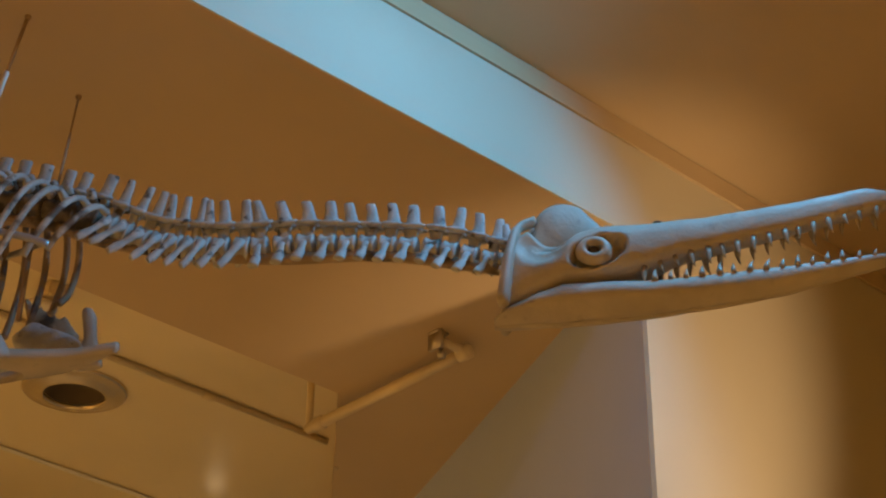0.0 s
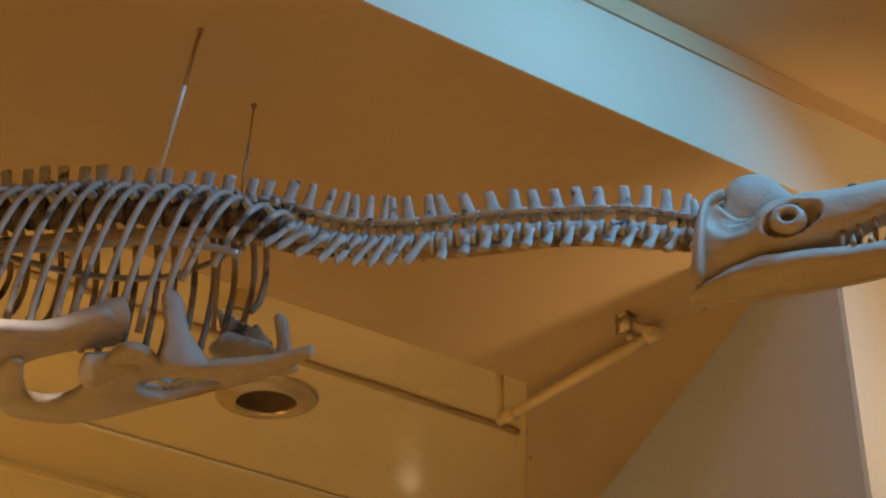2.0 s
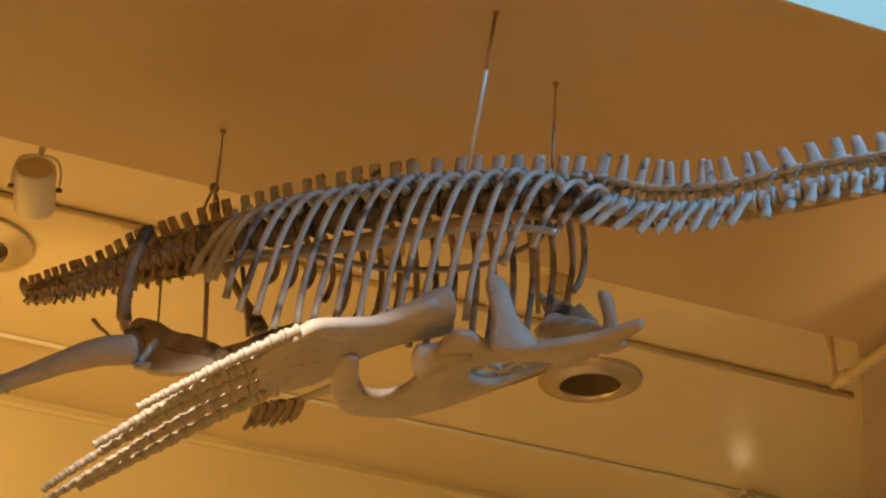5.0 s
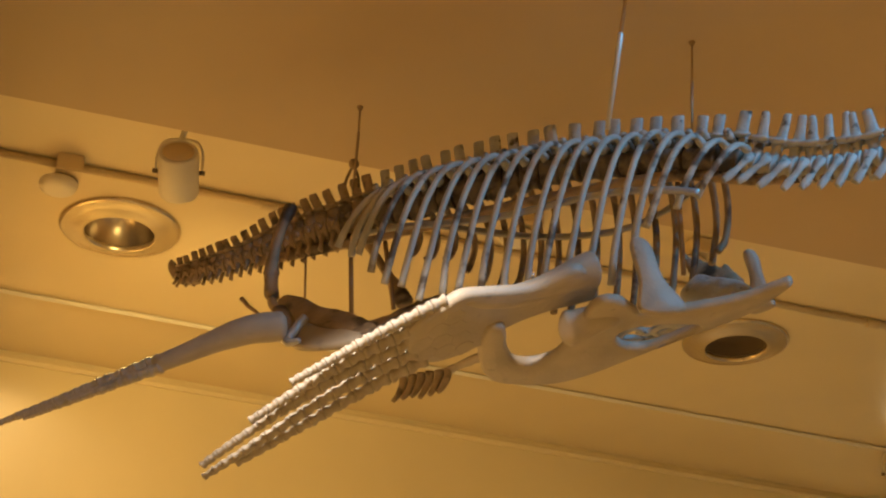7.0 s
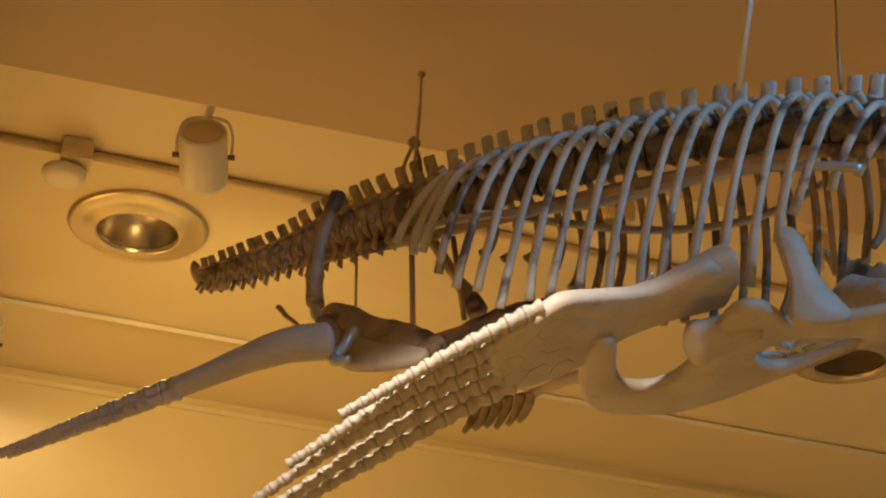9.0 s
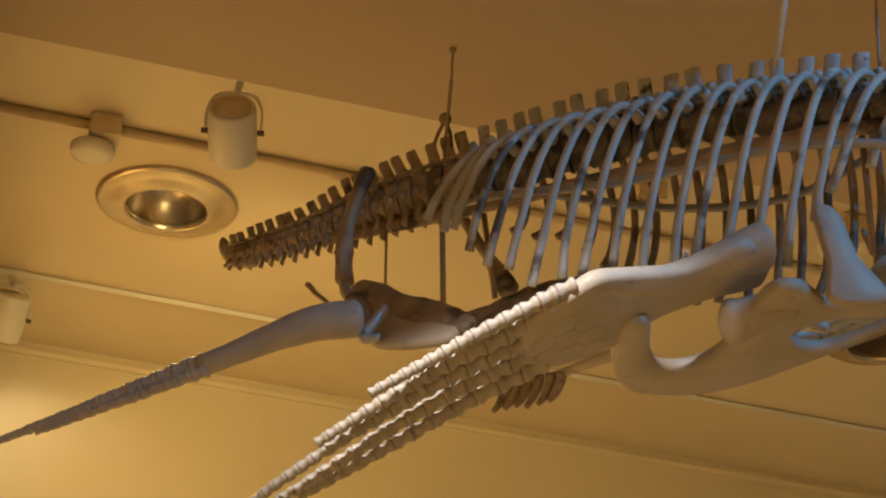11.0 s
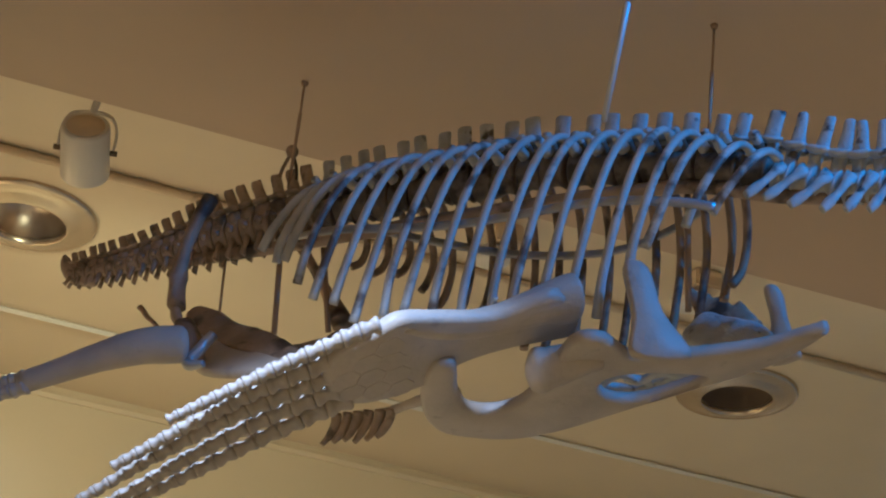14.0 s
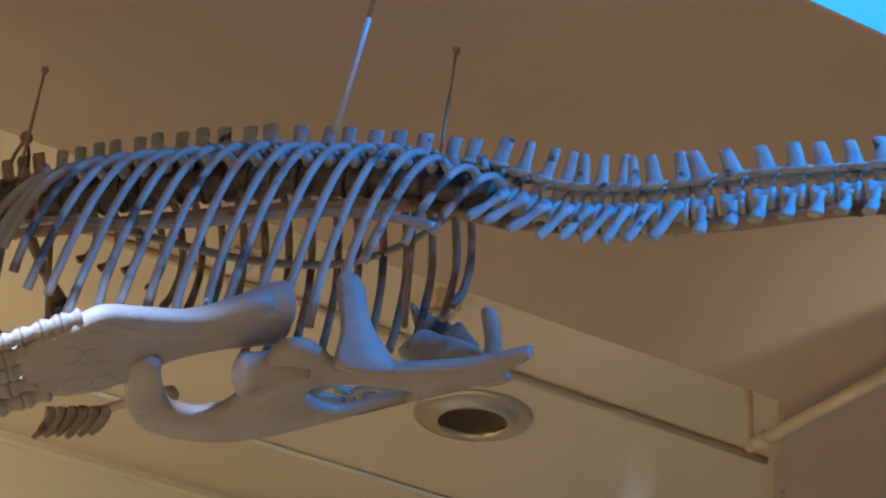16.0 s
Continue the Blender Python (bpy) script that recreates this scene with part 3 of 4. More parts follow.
def head(s, a):
    hi, lo, w = lerp_table(s, S_TOP), lerp_table(s, S_LOW), lerp_table(s, S_WIDE)
    ca, sa = math.cos(a), math.sin(a)
    z = (hi + lo) / 2 + (hi - lo) / 2 * (abs(sa) ** 0.8) * (1 if sa > 0 else -1)
    narrow = 1.0
    lat = w * (abs(ca) ** 0.7) * (1 if ca > 0 else -1) * narrow
    # eye sockets and temple openings are sunk into the side
    e = ((s - EYE[0]) / 0.055) ** 2 + ((z - EYE[1] + 0.22 * (s - EYE[0])) / 0.031) ** 2
    if abs(ca) > 0.2 and e < 1:
        lat *= 1 - 0.66 * min(1, (1 - e) * 4.0)
    e = ((s + 0.062) / 0.050) ** 2 + ((z - 2.735) / 0.042) ** 2
    if abs(ca) > 0.2 and e < 1:
        lat *= 1 - 0.34 * min(1, (1 - e) * 1.4)
    if sa > 0.2:      # hollow of the temple opening
        q = ((s + 0.09) / 0.05) ** 2 + ((abs(lat) - 0.035) / 0.035) ** 2
        if q < 1:
            z -= 0.030 * (1 - q)
    return lat, z


bm = bmesh.new()
loft(bm, [0.005 - 0.733 * (i / 150) for i in range(151)], 64, head)
for v in bm.verts:
    v.co += 0.0011 * noise.noise_vector(v.co * 22)
skull = part("skull", bm, BONE, skeleton, "grey white skull with a high crest and long snout")
for k in (-1, 1):
    # ring of eye plates in the socket
    bm = bmesh.new()
    centre = body(EYE[0] + 0.008, k * 0.063, EYE[1] + 0.003)
    m = frame_of(centre, (-AX.x, -AX.y, 0.0), (0, 0, 1))
    flip = Matrix.Rotation(0 if k < 0 else math.pi, 4, "Y")
    lathe(bm, [(0.010, -0.010), (0.0115, 0.002), (0.016, 0.006), (0.024, 0.000), (0.028, -0.014)], 28, m @ flip @ Matrix.Diagonal((1.28, 1.08, 1, 1)))
    part("eye_ring", bm, BONE, skull, "bony ring of plates in the eye socket")
    bm = bmesh.new()
    lathe(bm, [(0.0, -0.010), (0.010, -0.010)], 20, m @ flip)
    part("pupil_hole", bm, CAVITY, skull)
    # cheek arch and jaw joint behind the temple opening
    bm = bmesh.new()
    tube(bm, smooth_path([body(-0.050, k * 0.016, 2.812), body(-0.018, k * 0.036, 2.785), body(-0.002, k * 0.054, 2.72), body(0.006, k * 0.058, 2.66), body(0.012, k * 0.055, 2.612)], 5), [0.012] * 6 + [0.017] * 4 + [0.020] * 5 + [0.021] * 5 + [0.014], 12, 0.6, up=(-AX.x, -AX.y, 0))
    part("jaw_suspension", bm, BONE, skull)
bm = bmesh.new()
plate(bm, frame_of(body(-0.10, 0, 2.80), (AX.x, AX.y, 0), (0, 0, 1)), [[(5.0, -0.5), (4.4, 2.2), (2.4, 4.3), (-0.5, 5.0), (-3.6, 4.2), (-6.0, 1.7), (-8.4, -1.2), (-10, -3.2), (-8, -5.5), (0, -6.5), (6, -6)]], 0.034)
part("crest", bm, BONE, skull)
for k in (-1, 1):
    bm = bmesh.new()
    ball(bm, body(-0.285, k * 0.022, 2.778), (0.010, 0.010, 0.004))
    part("nostril", bm, CAVITY, skull)

# lower jaw: two rami that meet along the snout
J_TOP = [(-0.715, 2.684), (-0.699, 2.683), (-0.474, 2.663), (-0.275, 2.649), (-0.18, 2.652), (-0.105, 2.656), (-0.05, 2.640), (0.003, 2.618), (0.03, 2.605)]
J_LOW = [(-0.715, 2.672), (-0.70, 2.662), (-0.52, 2.618), (-0.42, 2.604), (-0.26, 2.592), (-0.103, 2.590), (-0.02, 2.596), (0.03, 2.598)]
J_OUT = [(-0.715, 0.010), (-0.69, 0.018), (-0.50, 0.026), (-0.35, 0.040), (-0.20, 0.056), (-0.05, 0.054), (0.0, 0.045), (0.03, 0.022)]


def jaw(k):
    def shape(s, a):
        hi, lo, w = lerp_table(s, J_TOP), lerp_table(s, J_LOW), lerp_table(s, J_OUT)
        inner = 0.0005
        ca, sa = math.cos(a), math.sin(a)
        lat = (w + inner) / 2 + (w - inner) / 2 * (abs(ca) ** 0.7) * (1 if ca > 0 else -1)
        return k * lat * (1 - 0.62 * max(0, -sa)), (hi + lo) / 2 + (hi - lo) / 2 * (abs(sa) ** 0.75) * (1 if sa > 0 else -1)
    return shape


bm = bmesh.new()
for k in (-1, 1):
    loft(bm, [0.03 - 0.745 * (i / 80) for i in range(81)], 24, jaw(k))
for v in bm.verts:
    v.co += 0.0015 * noise.noise_vector(v.co * 24)
lower = part("lower_jaw", bm, BONE, skeleton, "long slender lower jaw set with teeth")

bm = bmesh.new()
tube(bm, [(0, 0, -0.004), (0.0005, 0, 0.010), (0.002, 0, 0.022), (0.005, 0, 0.032)], [0.0064, 0.0056, 0.0032, 0.0006], 7)
for f in bm.faces:
    f.smooth = True
tooth_mesh = bpy.data.meshes.new("tooth")
bm.to_mesh(tooth_mesh)
bm.free()
tooth_mesh.materials.append(TOOTH)
for k in (-1, 1):
    for i in range(16):
        s = -0.262 - 0.0288 * i - RND.uniform(-0.003, 0.003)
        size = 0.72 + 0.4 * RND.random()
        p = body(s + 0.004, k * (lerp_table(s, S_WIDE) * 0.58), lerp_table(s, S_LOW) + 0.001)
        share("tooth", tooth_mesh, skull, Matrix.Translation(p) @ pose(0, 0, 0, 180 + k * 6, RND.uniform(-10, 10), -47) @ Matrix.Diagonal((size, size, size, 1)))
        s -= 0.013
        p = body(s, k * (lerp_table(s, J_OUT) * 0.82), lerp_table(s, J_TOP) - 0.003)
        share("tooth", tooth_mesh, lower, Matrix.Translation(p) @ pose(0, 0, 0, k * 8, RND.uniform(-10, 10), -47) @ Matrix.Diagonal((size, size, size * 0.75, 1)))


# shoulder girdle
G = frame_of((0.696, 1.932, 2.529), (0.917, -0.359, 0.173), (-0.37, -0.928, 0.037))
RIM = [(37, 1.6), (30, -1.0), (24, -1.9), (16.2, -1.9), (8.5, -0.6), (5.5, 3.2), (3.6, 6.0), (0.8, 7.0), (-1.5, 5.5), (-3.5, 0), (-4.5, -4.5), (-6.2, -8), (-8.8, -12.2), (-12.4, -13.5), (-15.9, -11.8), (-17.4, -8.5), (-18.0, -3), (-18.2, 3.0), (-21.5, 3.6), (-23.2, -3), (-23.2, -11), (-22, -15.9), (-19.3, -20), (-10.3, -24), (-2, -23), (7, -18.8), (18.4, -13.3), (27.4, -9.5), (33.2, -4.5)]
HOLE = [(3.6, -9.0), (5.4, -6.0), (11.6, -6.2), (20.2, -9.7), (16.8, -12.6), (10.4, -15.2), (5.6, -13.2)]
bm = bmesh.new()
plate(bm, G, [RIM, HOLE], 0.024)
tube(bm, smooth_path([G @ Vector((x / 100, y / 100, -0.004)) for x, y in ((-6, -2), (-3.7, -2.8), (4, -3), (16, -5), (30, -4), (37, 0))], 4), [0.012, 0.015, 0.017, 0.018, 0.017, 0.016, 0.014, 0.013, 0.013, 0.012, 0.011, 0.011, 0.011, 0.010, 0.010, 0.009, 0.009, 0.008, 0.006, 0.005, 0.003], 12, 0.8)
girdle = part("shoulder_girdle", bm, BONE, skeleton, "broad pale breast plate with an oval opening")
bm = bmesh.new()
tube(bm, smooth_path([G @ Vector(q) for q in ((-0.078, -0.020, 0.004), (-0.062, -0.020, 0.004), (-0.034, -0.016, 0.002), (0.0, -0.008, 0.0), (0.035, -0.010, 0.0))], 4), [0.008, 0.020, 0.027, 0.031, 0.034, 0.035, 0.034, 0.031, 0.031, 0.030, 0.029, 0.028, 0.027, 0.025, 0.023, 0.021, 0.018], 18)
part("shoulder_socket", bm, BONE, girdle, "rounded socket end of the breast plate")
bm = bmesh.new()
SC = frame_of((0.776, 1.843, 2.519), (-0.134, 0.152, 0.979), (0.981, -0.118, 0.153))
plate(bm, SC, [[(14.6, -2.0), (15.6, 0.2), (13.4, 1.9), (6.5, 2.4), (-0.8, 5.2), (-0.8, -3.6), (5.8, -2.3)]], 0.017)
part("shoulder_blade", bm, BONE, girdle)
bm = bmesh.new()
SF = frame_of(body(0.895, 0.15, 2.672), (-0.02, 0.03, 1.0), (-AX.x, -AX.y, 0))
plate(bm, SF, [[(10.5, -1.4), (11.3, 0.2), (9.5, 1.5), (5, 2.0), (0, 3.2), (-2.5, 3.4), (-2.5, -2.0), (4, -0.6)]], 0.022)
part("shoulder_blade", bm, BONE, girdle)
bm = bmesh.new()
FP = frame_of(body(0.97, 0.12, 2.66), (AX.x, AX.y, 0.10), (0.30 * NN.x, 0.30 * NN.y, 0.95))
plate(bm, FP, [[(7.3, 2), (7.6, 6.5), (4.8, 8.8), (0.3, 7.4), (-4.5, 5.6), (-7, 3.1), (-7, -1), (0, -2)]], 0.03)
for v in bm.verts:
    v.co += 0.006 * noise.noise_vector(v.co * 30)
part("far_breast_plate", bm, SPINE, girdle, "rough grey far half of the breast plate")
bm = bmesh.new()
FB = frame_of(body(1.0, 0.24, 2.815), (-AX.x, -AX.y, -0.22), (0.0, 0.0, 1.0))
plate(bm, FB, [[(-8.1, 2.8), (-5.8, 1.5), (-4.5, 1.9), (-3, 0.7), (-1.7, 1.2), (0.7, -0.6), (2, 0), (4, -1.6), (6, -3.3), (4.4, -5.2), (-3.6, -3.2), (-6.4, -1)]], 0.018)
for v in bm.verts:
    v.co += 0.007 * noise.noise_vector(v.co * 40)
part("far_collar_bone", bm, BROWN, girdle, "ragged brown bone behind the breast plate")
# crossing braces seen through the opening
for pts, r in (([(5.3, -19.4), (8.5, -17.3), (11.5, -20.4), (15, -18.9), (20.5, -20.3)], 0.0105), ([(5.8, -21.4), (8.0, -22.4), (11.8, -23.3), (15.3, -22.2), (20, -21.0)], 0.0095), ([(9.5, -19.0), (12.4, -20.6), (14.5, -22.9), (17.5, -20.2)], 0.0075)):
    bm = bmesh.new()
    path = smooth_path([G @ Vector((x / 100, y / 100, -0.05 - 0.004 * (k % 2))) for k, (x, y) in enumerate(pts)], 5)
    tube(bm, path, [r * (0.8 + 0.3 * abs(math.cos(3.0 * k / len(path)))) for k in range(len(path))], 10, 0.8)
    for v in bm.verts:
        v.co += 0.0022 * noise.noise_vector(v.co * 55)
    part("breast_brace", bm, SPINE, girdle, "mottled bone lying behind the oval opening")

# front paddle
F = frame_of((0.690, 1.939, 2.603), (-0.822, 0.353, -0.447), (-0.421, -0.905, 0.061))
bm = bmesh.new()
plate(bm, F, [[(-0.4, -2.2), (-0.6, 2.5), (1.0, 6.0), (4.0, 9.0), (12.5, 9.6), (20.5, 14.8), (25.8, 18.3), (30, 17.6), (36.5, 15.8), (38.5, 12), (38, 5), (35, 0.8), (30, -1.2), (25.9, -1.5), (23.8, -2.2), (22.2, -1.0), (17.7, 0.4), (10.5, -1.0), (4, -3.8), (1, -4.5)]], 0.026)
tube(bm, smooth_path([F @ Vector((x / 100, y / 100, z / 100)) for x, y, z in ((-1.0, 2.6, 1.0), (0.4, 3.0, 1.0), (4.5, 4.4, 0.9), (12, 6.0, 0.6), (19, 9.8, 0.2), (26, 16, 0))], 4), [0.030, 0.038, 0.043, 0.045, 0.045, 0.044, 0.042, 0.039, 0.036, 0.033, 0.031, 0.029, 0.028, 0.027, 0.026, 0.025, 0.024, 0.023, 0.022, 0.020, 0.018], 18, 0.75, up=F.to_3x3() @ Vector((0, 0, 1)))
paddle = part("front_paddle", bm, BONE, skeleton, "smooth pale upper arm bone broadening into the paddle")
bm = bmesh.new()
tube(bm, [F @ Vector((0.112, 0.005, 0.02)), F @ Vector((0.112, 0.05, 0.036)), F @ Vector((0.112, 0.09, 0.022))], 0.0035, 8)
part("clamp_wire", bm, STEEL, paddle)


def spool(name, parent, m, rows, thick, mat, knob=1.0):
    """Rows of hourglass finger bones laid end to end in the plane of m: (points in cm, number, first and last radius)."""
    for pts, count, r0, r1 in rows:
        path = smooth_path([Vector((x / 100, y / 100, z / 100)) for x, y, z in pts], 12)
        ds = [0.0]
        for a, b in zip(path, path[1:]):
            ds.append(ds[-1] + (b - a).length)
        at = lambda d: Vector([float(np.interp(d, ds, [p[i] for p in path])) for i in range(3)])
        cuts = [0.0]
        for i in range(count):
            cuts.append(cuts[-1] + 1.0 - 0.45 * i / count)
        cuts = [c / cuts[-1] * ds[-1] for c in cuts]
        for i in range(count):
            a, b = cuts[i], cuts[i + 1]
            r = r0 + (r1 - r0) * i / count
            r *= RND.uniform(0.93, 1.07)
            q = [m @ at(a + (b - a) * f) for f in (0.0, 0.05, 0.16, 0.30, 0.5, 0.70, 0.84, 0.95, 1.0)]
            bm = bmesh.new()
            tube(bm, q, [r * (1 + knob * g) for g in (-0.10, 0.08, 0.15, 0.00, -0.22, 0.00, 0.15, 0.08, -0.10)], 10, thick, up=m.to_3x3() @ Vector((0, 0, 1)))
            part(name, bm, mat, parent)


spool("finger_bone", paddle, F, [
    ([(29.0, 17.5, 0.3), (33.2, 17.5, 0.3), (41.8, 17.1, 0.3), (50.2, 16.4, 0.1), (60.4, 15.8, -0.3)], 14, 0.0158, 0.0090),
    ([(37, 13.6, 0.1), (47.5, 13.2, 0.2), (56, 12.2, 0.1), (63.7, 10.9, -0.2), (69.7, 9.9, -0.5)], 13, 0.0168, 0.009),
    ([(37, 10.0, -0.2), (50.5, 9.6, 0.0), (60, 8.4, -0.1), (68.8, 6.5, -0.3), (76.9, 4.2, -0.5), (81, 2.6, -0.6)], 17, 0.0165, 0.0085),
    ([(37, 6.2, -0.3), (48, 5.6, -0.1), (58.5, 4.2, -0.3), (67.5, 2.0, -0.5), (75, 0.2, -0.6), (81.8, -1.2, -0.8)], 16, 0.0168, 0.0085),
    ([(35.5, 2.2, -0.4), (43, 1.9, -0.4), (52, 1.0, -0.5), (63.3, -0.6, -0.6), (75.4, -2.1, -0.8)], 13, 0.0175, 0.0080)], 0.68, BONE)
# wrist bones: flat many-sided plates set close together
for x, y, r in ((28.6, 13.5, 2.36), (28.6, 9.4, 2.36), (28.4, 5.3, 2.36), (28.2, 1.3, 2.3), (32.2, 11.5, 2.36), (32.1, 7.4, 2.36), (31.9, 3.3, 2.36), (35.6, 9.3, 2.3), (35.4, 5.2, 2.3)):
    bm = bmesh.new()
    hexagon = [(r * RND.uniform(0.92, 1.04) * math.cos(k * math.pi / 3), r * RND.uniform(0.92, 1.04) * math.sin(k * math.pi / 3)) for k in range(6)]
    deep = RND.uniform(0.0, 0.0012)
    rings = [[bm.verts.new(F @ Vector(((x + g * a) / 100, (y + g * b) / 100, h))) for a, b in hexagon] for g, h in ((0.97, 0.0140), (0.99, 0.0134), (0.99, -0.0131), (0.978, -0.0135 - 0.3 * deep))]
    for a, b in zip(rings, rings[1:]):
        for k in range(6):
            bm.faces.new((a[k], a[k - 1], b[k - 1], b[k]))
    bm.faces.new(rings[0])
    bm.faces.new(rings[-1][::-1])
    bmesh.ops.recalc_face_normals(bm, faces=bm.faces)
    part("wrist_bone", bm, BONE, paddle, smooth=False)

# hind paddle seen along its edge
Hm = frame_of((0.199, 2.467, 2.659), (-0.876, 0.35, -0.332), (-0.469, -0.781, 0.412))
bm = bmesh.new()
tube(bm, smooth_path([Hm @ Vector((x / 100, y / 100, 0)) for x, y in ((-1.5, 0.6), (0.5, 1.2), (6, 2.6), (13, 2.6), (20, 2.0), (27, 1.5))], 4), [0.022, 0.028, 0.032, 0.034, 0.034, 0.034, 0.034, 0.033, 0.032, 0.031, 0.030, 0.028, 0.026, 0.025, 0.024, 0.023, 0.022, 0.021, 0.021, 0.020, 0.018], 16, 0.9, up=Hm.to_3x3() @ Vector((0, 0, 1)))
hind = part("hind_paddle", bm, BONE, skeleton, "pale thigh bone running into a narrow paddle")
spool("toe_bone", hind, Hm, [
    ([(25.5, 1.8, 0.5), (35, 1.4, 0.3), (48, 0.6, 0.1), (62.5, -0.2, 0)], 16, 0.0165, 0.006),
    ([(25.5, 1.2, -0.6), (35, 0.8, -0.6), (46, 0.2, -0.6), (56, -0.4, -0.5)], 13, 0.0150, 0.006),
    ([(26, 1.5, -1.2), (35, 1.1, -1.3), (46, 0.5, -1.2)], 10, 0.0120, 0.006)], 0.9, BONE, 0.55)

# pelvis
def bone(name, pts, radii, mat, parent, label="", flat=0.8, up=(0, 0, 1)):
    path = smooth_path([body(*p) for p in pts], 5)
    r = [float(np.interp(i / (len(path) - 1), np.linspace(0, 1, len(radii)), radii)) for i in range(len(path))]
    bm = bmesh.new()
    tube(bm, path, r, 12, flat, up)
    for v in bm.verts:
        v.co += 0.0025 * noise.noise_vector(v.co * 35)
    return part(name, bm, mat, parent, label)


bone("hip_blade", [(1.868, -0.085, 3.005), (1.878, -0.095, 2.96), (1.887, -0.105, 2.90), (1.890, -0.11, 2.83), (1.884, -0.11, 2.772)], [0.020, 0.016, 0.014, 0.018, 0.020], BROWN, skeleton, "long brown hip bone")
bone("hip_blade", [(1.78, 0.09, 2.985), (1.755, 0.10, 2.94), (1.728, 0.11, 2.89), (1.708, 0.12, 2.85), (1.695, 0.12, 2.825)], [0.014, 0.012, 0.014, 0.024, 0.026], BROWN, skeleton, "long brown hip bone")
PN = frame_of(body(1.80, -0.05, 2.72), (AX.x, AX.y, 0.10), (0.55 * NN.x, 0.55 * NN.y, 0.83))
bm = bmesh.new()
plate(bm, PN, [[(16, 9.5), (14.5, 13), (10, 11), (1.5, 5.4), (-7.5, 1.1), (-16, -4.6), (-17, -8.4), (-12, -8), (-4.4, -4.4), (5.2, 0), (13, 4.6)]], 0.026)
for v in bm.verts:
    v.co += 0.005 * noise.noise_vector(v.co * 25)
pelvis = part("pelvis", bm, BROWN, skeleton, "dark brown saddle shaped pelvis plate")
bm = bmesh.new()
plate(bm, PN, [[(9.7, 2.5), (5.8, 3.4), (0.3, -2), (-7.2, -5), (-9.1, -3.6), (-8.6, 0.6), (-11.4, -2.4), (-15, -9.8), (-6.8, -11.4), (3.1, -8.5)]], 0.020)
part("pelvis_plate", bm, BONE, pelvis, "pale plate below the hip")
bm = bmesh.new()
PF = frame_of(body(1.66, 0.10, 2.775), (AX.x, AX.y, 0.0), (0.5 * NN.x, 0.5 * NN.y, 0.85))
plate(bm, PF, [[(14, 1.2), (10, 0.2), (6.4, 2), (1.8, 3.7), (-3, 5), (-12.9, 4.4), (-13, 2.5), (-10, -0.8), (-2.1, -2.9), (4.5, -4.8), (12, -4.6)]], 0.026)
for v in bm.verts:
    v.co += 0.006 * noise.noise_vector(v.co * 28)
part("pelvis_far_half", bm, BROWN, pelvis)
bone("hip_socket", [(1.862, -0.11, 2.735), (1.842, -0.115, 2.70), (1.825, -0.12, 2.665)], [0.020, 0.026, 0.020], BROWN, pelvis, "dark brown hip socket")
bone("hip_joint", [(1.884, -0.112, 2.765), (1.880, -0.11, 2.752), (1.872, -0.105, 2.738)], [0.012, 0.014, 0.011], TAILBONE, pelvis, "brownish jointed hip knob")
bone("hip_strut", [(1.788, -0.13, 2.695), (1.802, -0.14, 2.665), (1.815, -0.15, 2.640), (1.806, -0.15, 2.632), (1.785, -0.15, 2.632)], [0.012, 0.012, 0.012, 0.011, 0.008], STEEL, pelvis, "grey strut between thigh and pelvis")
bone("pin", [(1.967, -0.1, 2.784), (1.946, -0.1, 2.763), (1.925, -0.1, 2.742)], [0.006, 0.006, 0.006], RODDARK, pelvis)

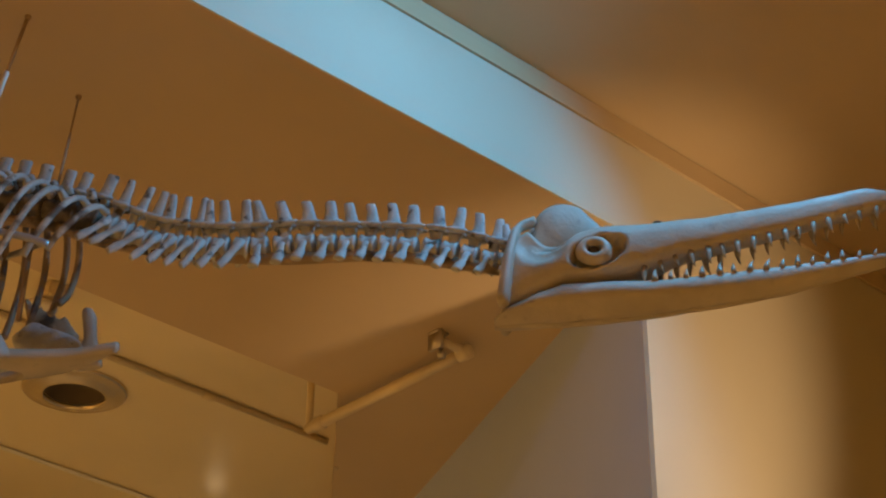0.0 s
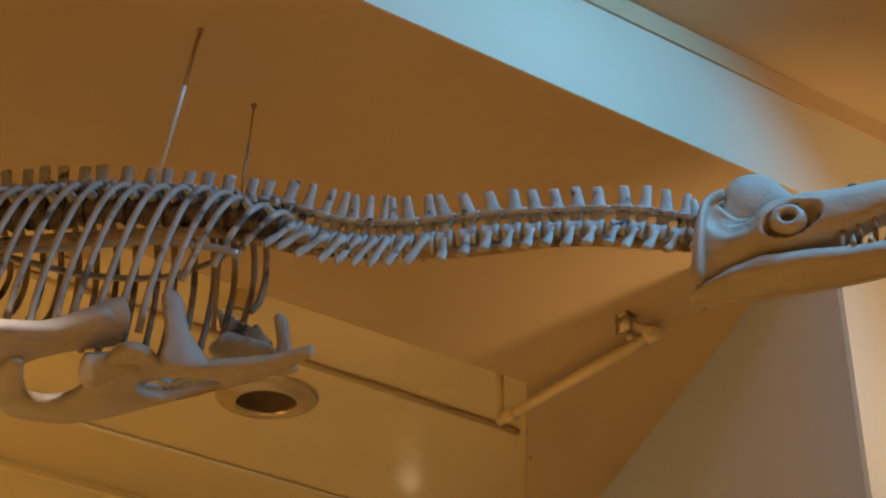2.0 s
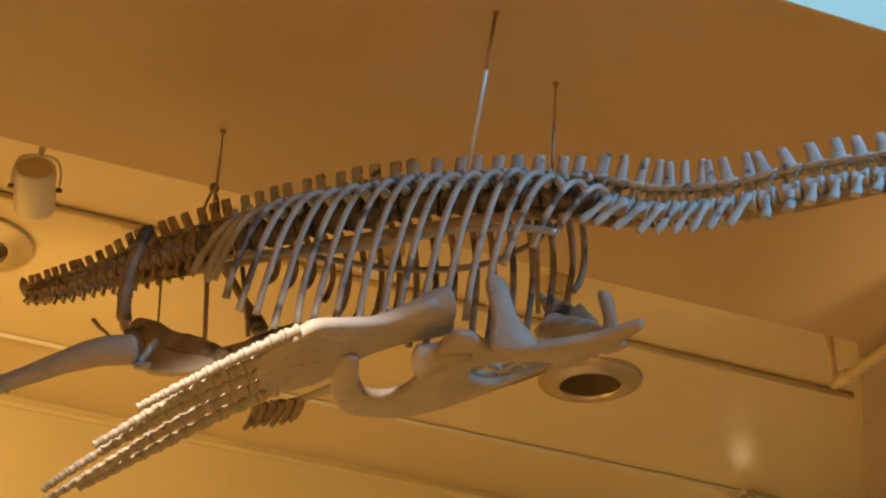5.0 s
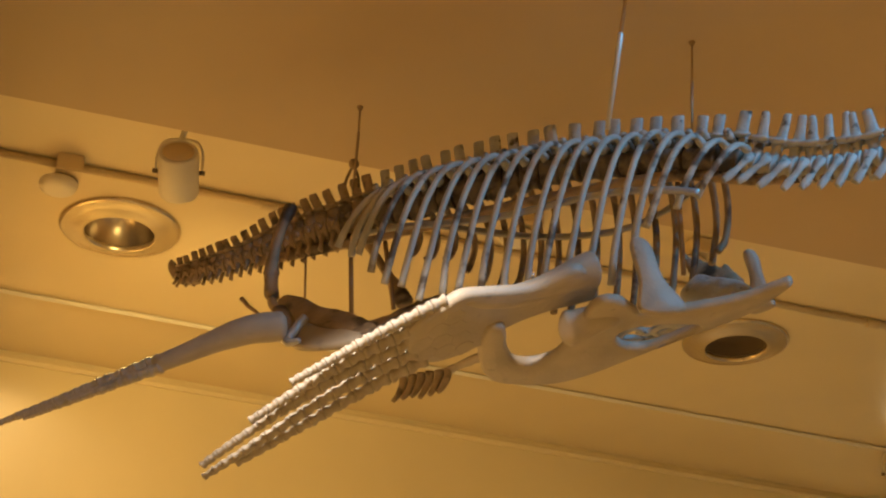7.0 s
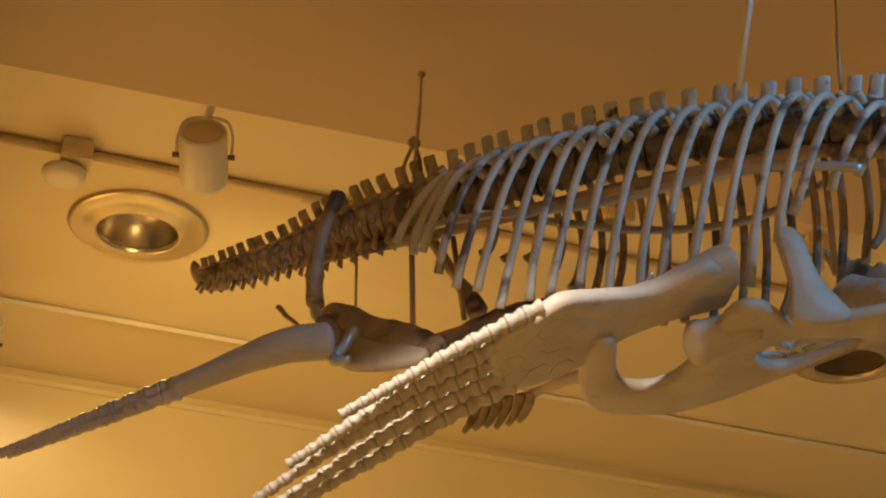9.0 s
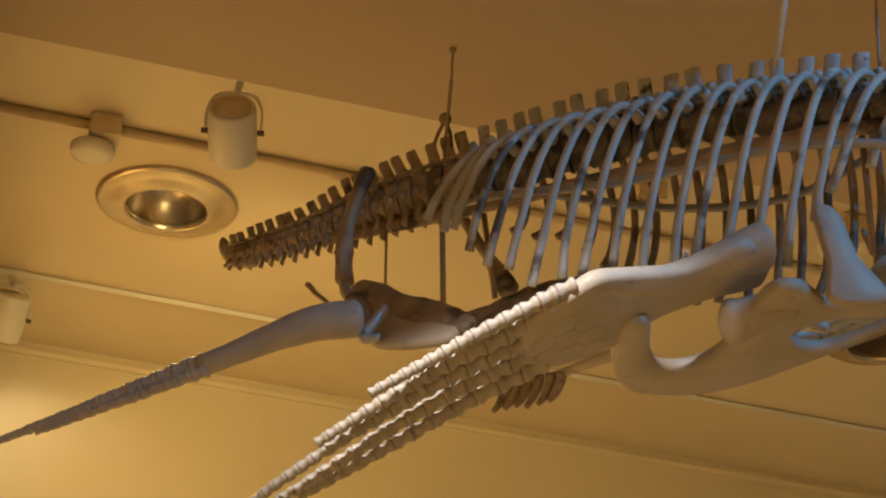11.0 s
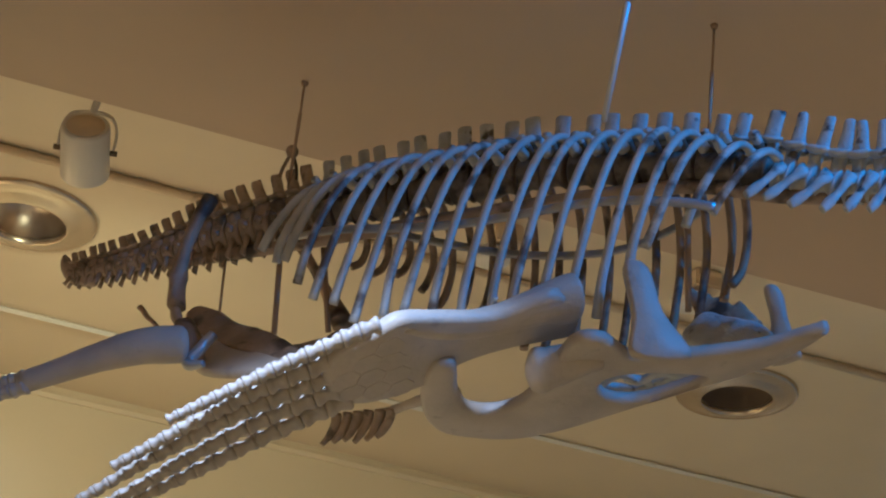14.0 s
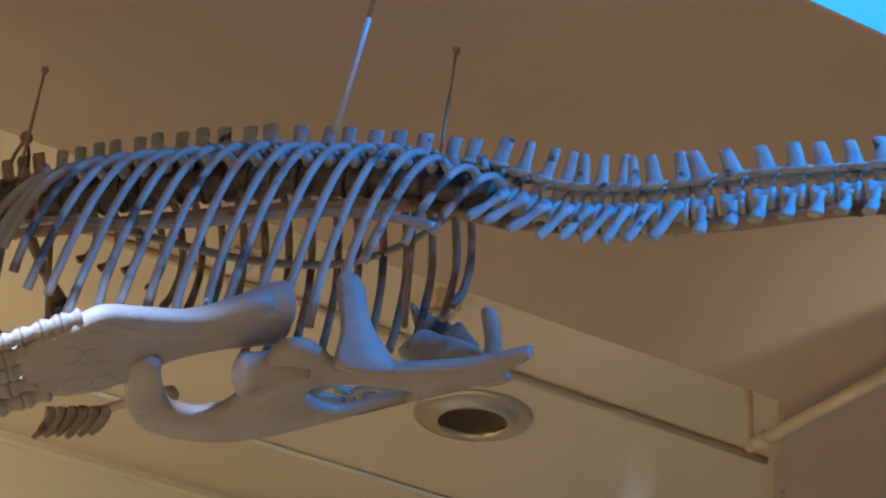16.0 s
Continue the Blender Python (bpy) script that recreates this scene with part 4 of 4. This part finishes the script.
# far front paddle, of which the ends hang below
bone("far_paddle", [(1.50, 0.20, 2.70), (1.575, 0.22, 2.70), (1.63, 0.25, 2.705), (1.68, 0.27, 2.705)], [0.018, 0.012, 0.010, 0.012], BONE, skeleton, "far front paddle mostly hidden by the near one")
far = bpy.data.objects["far_paddle"]
for i in range(6):
    s0 = 1.655 + 0.022 * i
    r = [(s0, 0.25, 2.705), (s0 + 0.006, 0.26, 2.69), (s0 + 0.020, 0.265, 2.668), (s0 + 0.032, 0.262, 2.655 - 0.003 * (i % 3))]
    bone("finger_bone", r, [0.010, 0.010, 0.009, 0.006], TAILBONE, far)

# ---- hanging rods ----
def hanger(top, joint, foot, r, mats, label):
    root = tagged(new("hanging_rod"), label, "rod", group="hanging rods")
    root.location = top
    t, j, f = Vector((0, 0, 0)), Vector(joint) - Vector(top), Vector(foot) - Vector(top)
    bm = bmesh.new()
    tube(bm, [t, j], r * 0.8, 8)
    part("upper_rod", bm, mats[0], root)
    bm = bmesh.new()
    tube(bm, [j, j + (f - j) * 0.02, f], [r, r * 1.25, r], 8)
    part("lower_rod", bm, mats[1], root)
    bm = bmesh.new()
    lathe(bm, [(0.0, -0.008), (0.005, -0.008), (0.007, -0.003), (0.007, 0.0)], 12)
    part("ceiling_eye", bm, RODDARK, root)
    return root


ra = Vector((0.739, 1.812, ZA))
fa = body(1.094, -0.165, 2.86)
hanger(ra, ra.lerp(fa, 0.30), ra.lerp(fa, 0.78), 0.0052, (RODDARK, RODPALE), "dark ceiling rod with a pale sleeve holding the ribs")
hanger((0.967, 1.985, ZA), (0.962, 1.988, 3.16), body(0.955, 0, 3.0), 0.0028, (RODDARK, RODDARK), "thin dark rod from the ceiling to the spine")
hc = hanger((0.356, 2.47, ZA), (0.355, 2.47, 3.19), body(1.765, 0, 3.06), 0.0028, (RODDARK, RODDARK), "thin dark rod with a cord knot above the tail")
bm = bmesh.new()
ball(bm, Vector((0.004, 0.052, -0.125)), (0.012, 0.010, 0.014))
for k in (-1, 1):
    tube(bm, smooth_path([Vector((0.004, 0.052, -0.125)), Vector((0.004 + k * 0.012, 0.062 - k * 0.012, -0.165)), Vector((0.008 + k * 0.014, 0.075 - k * 0.014, -0.22))], 4), 0.0035, 7)
part("knot", bm, BROWN, hc, "knotted brown cord")
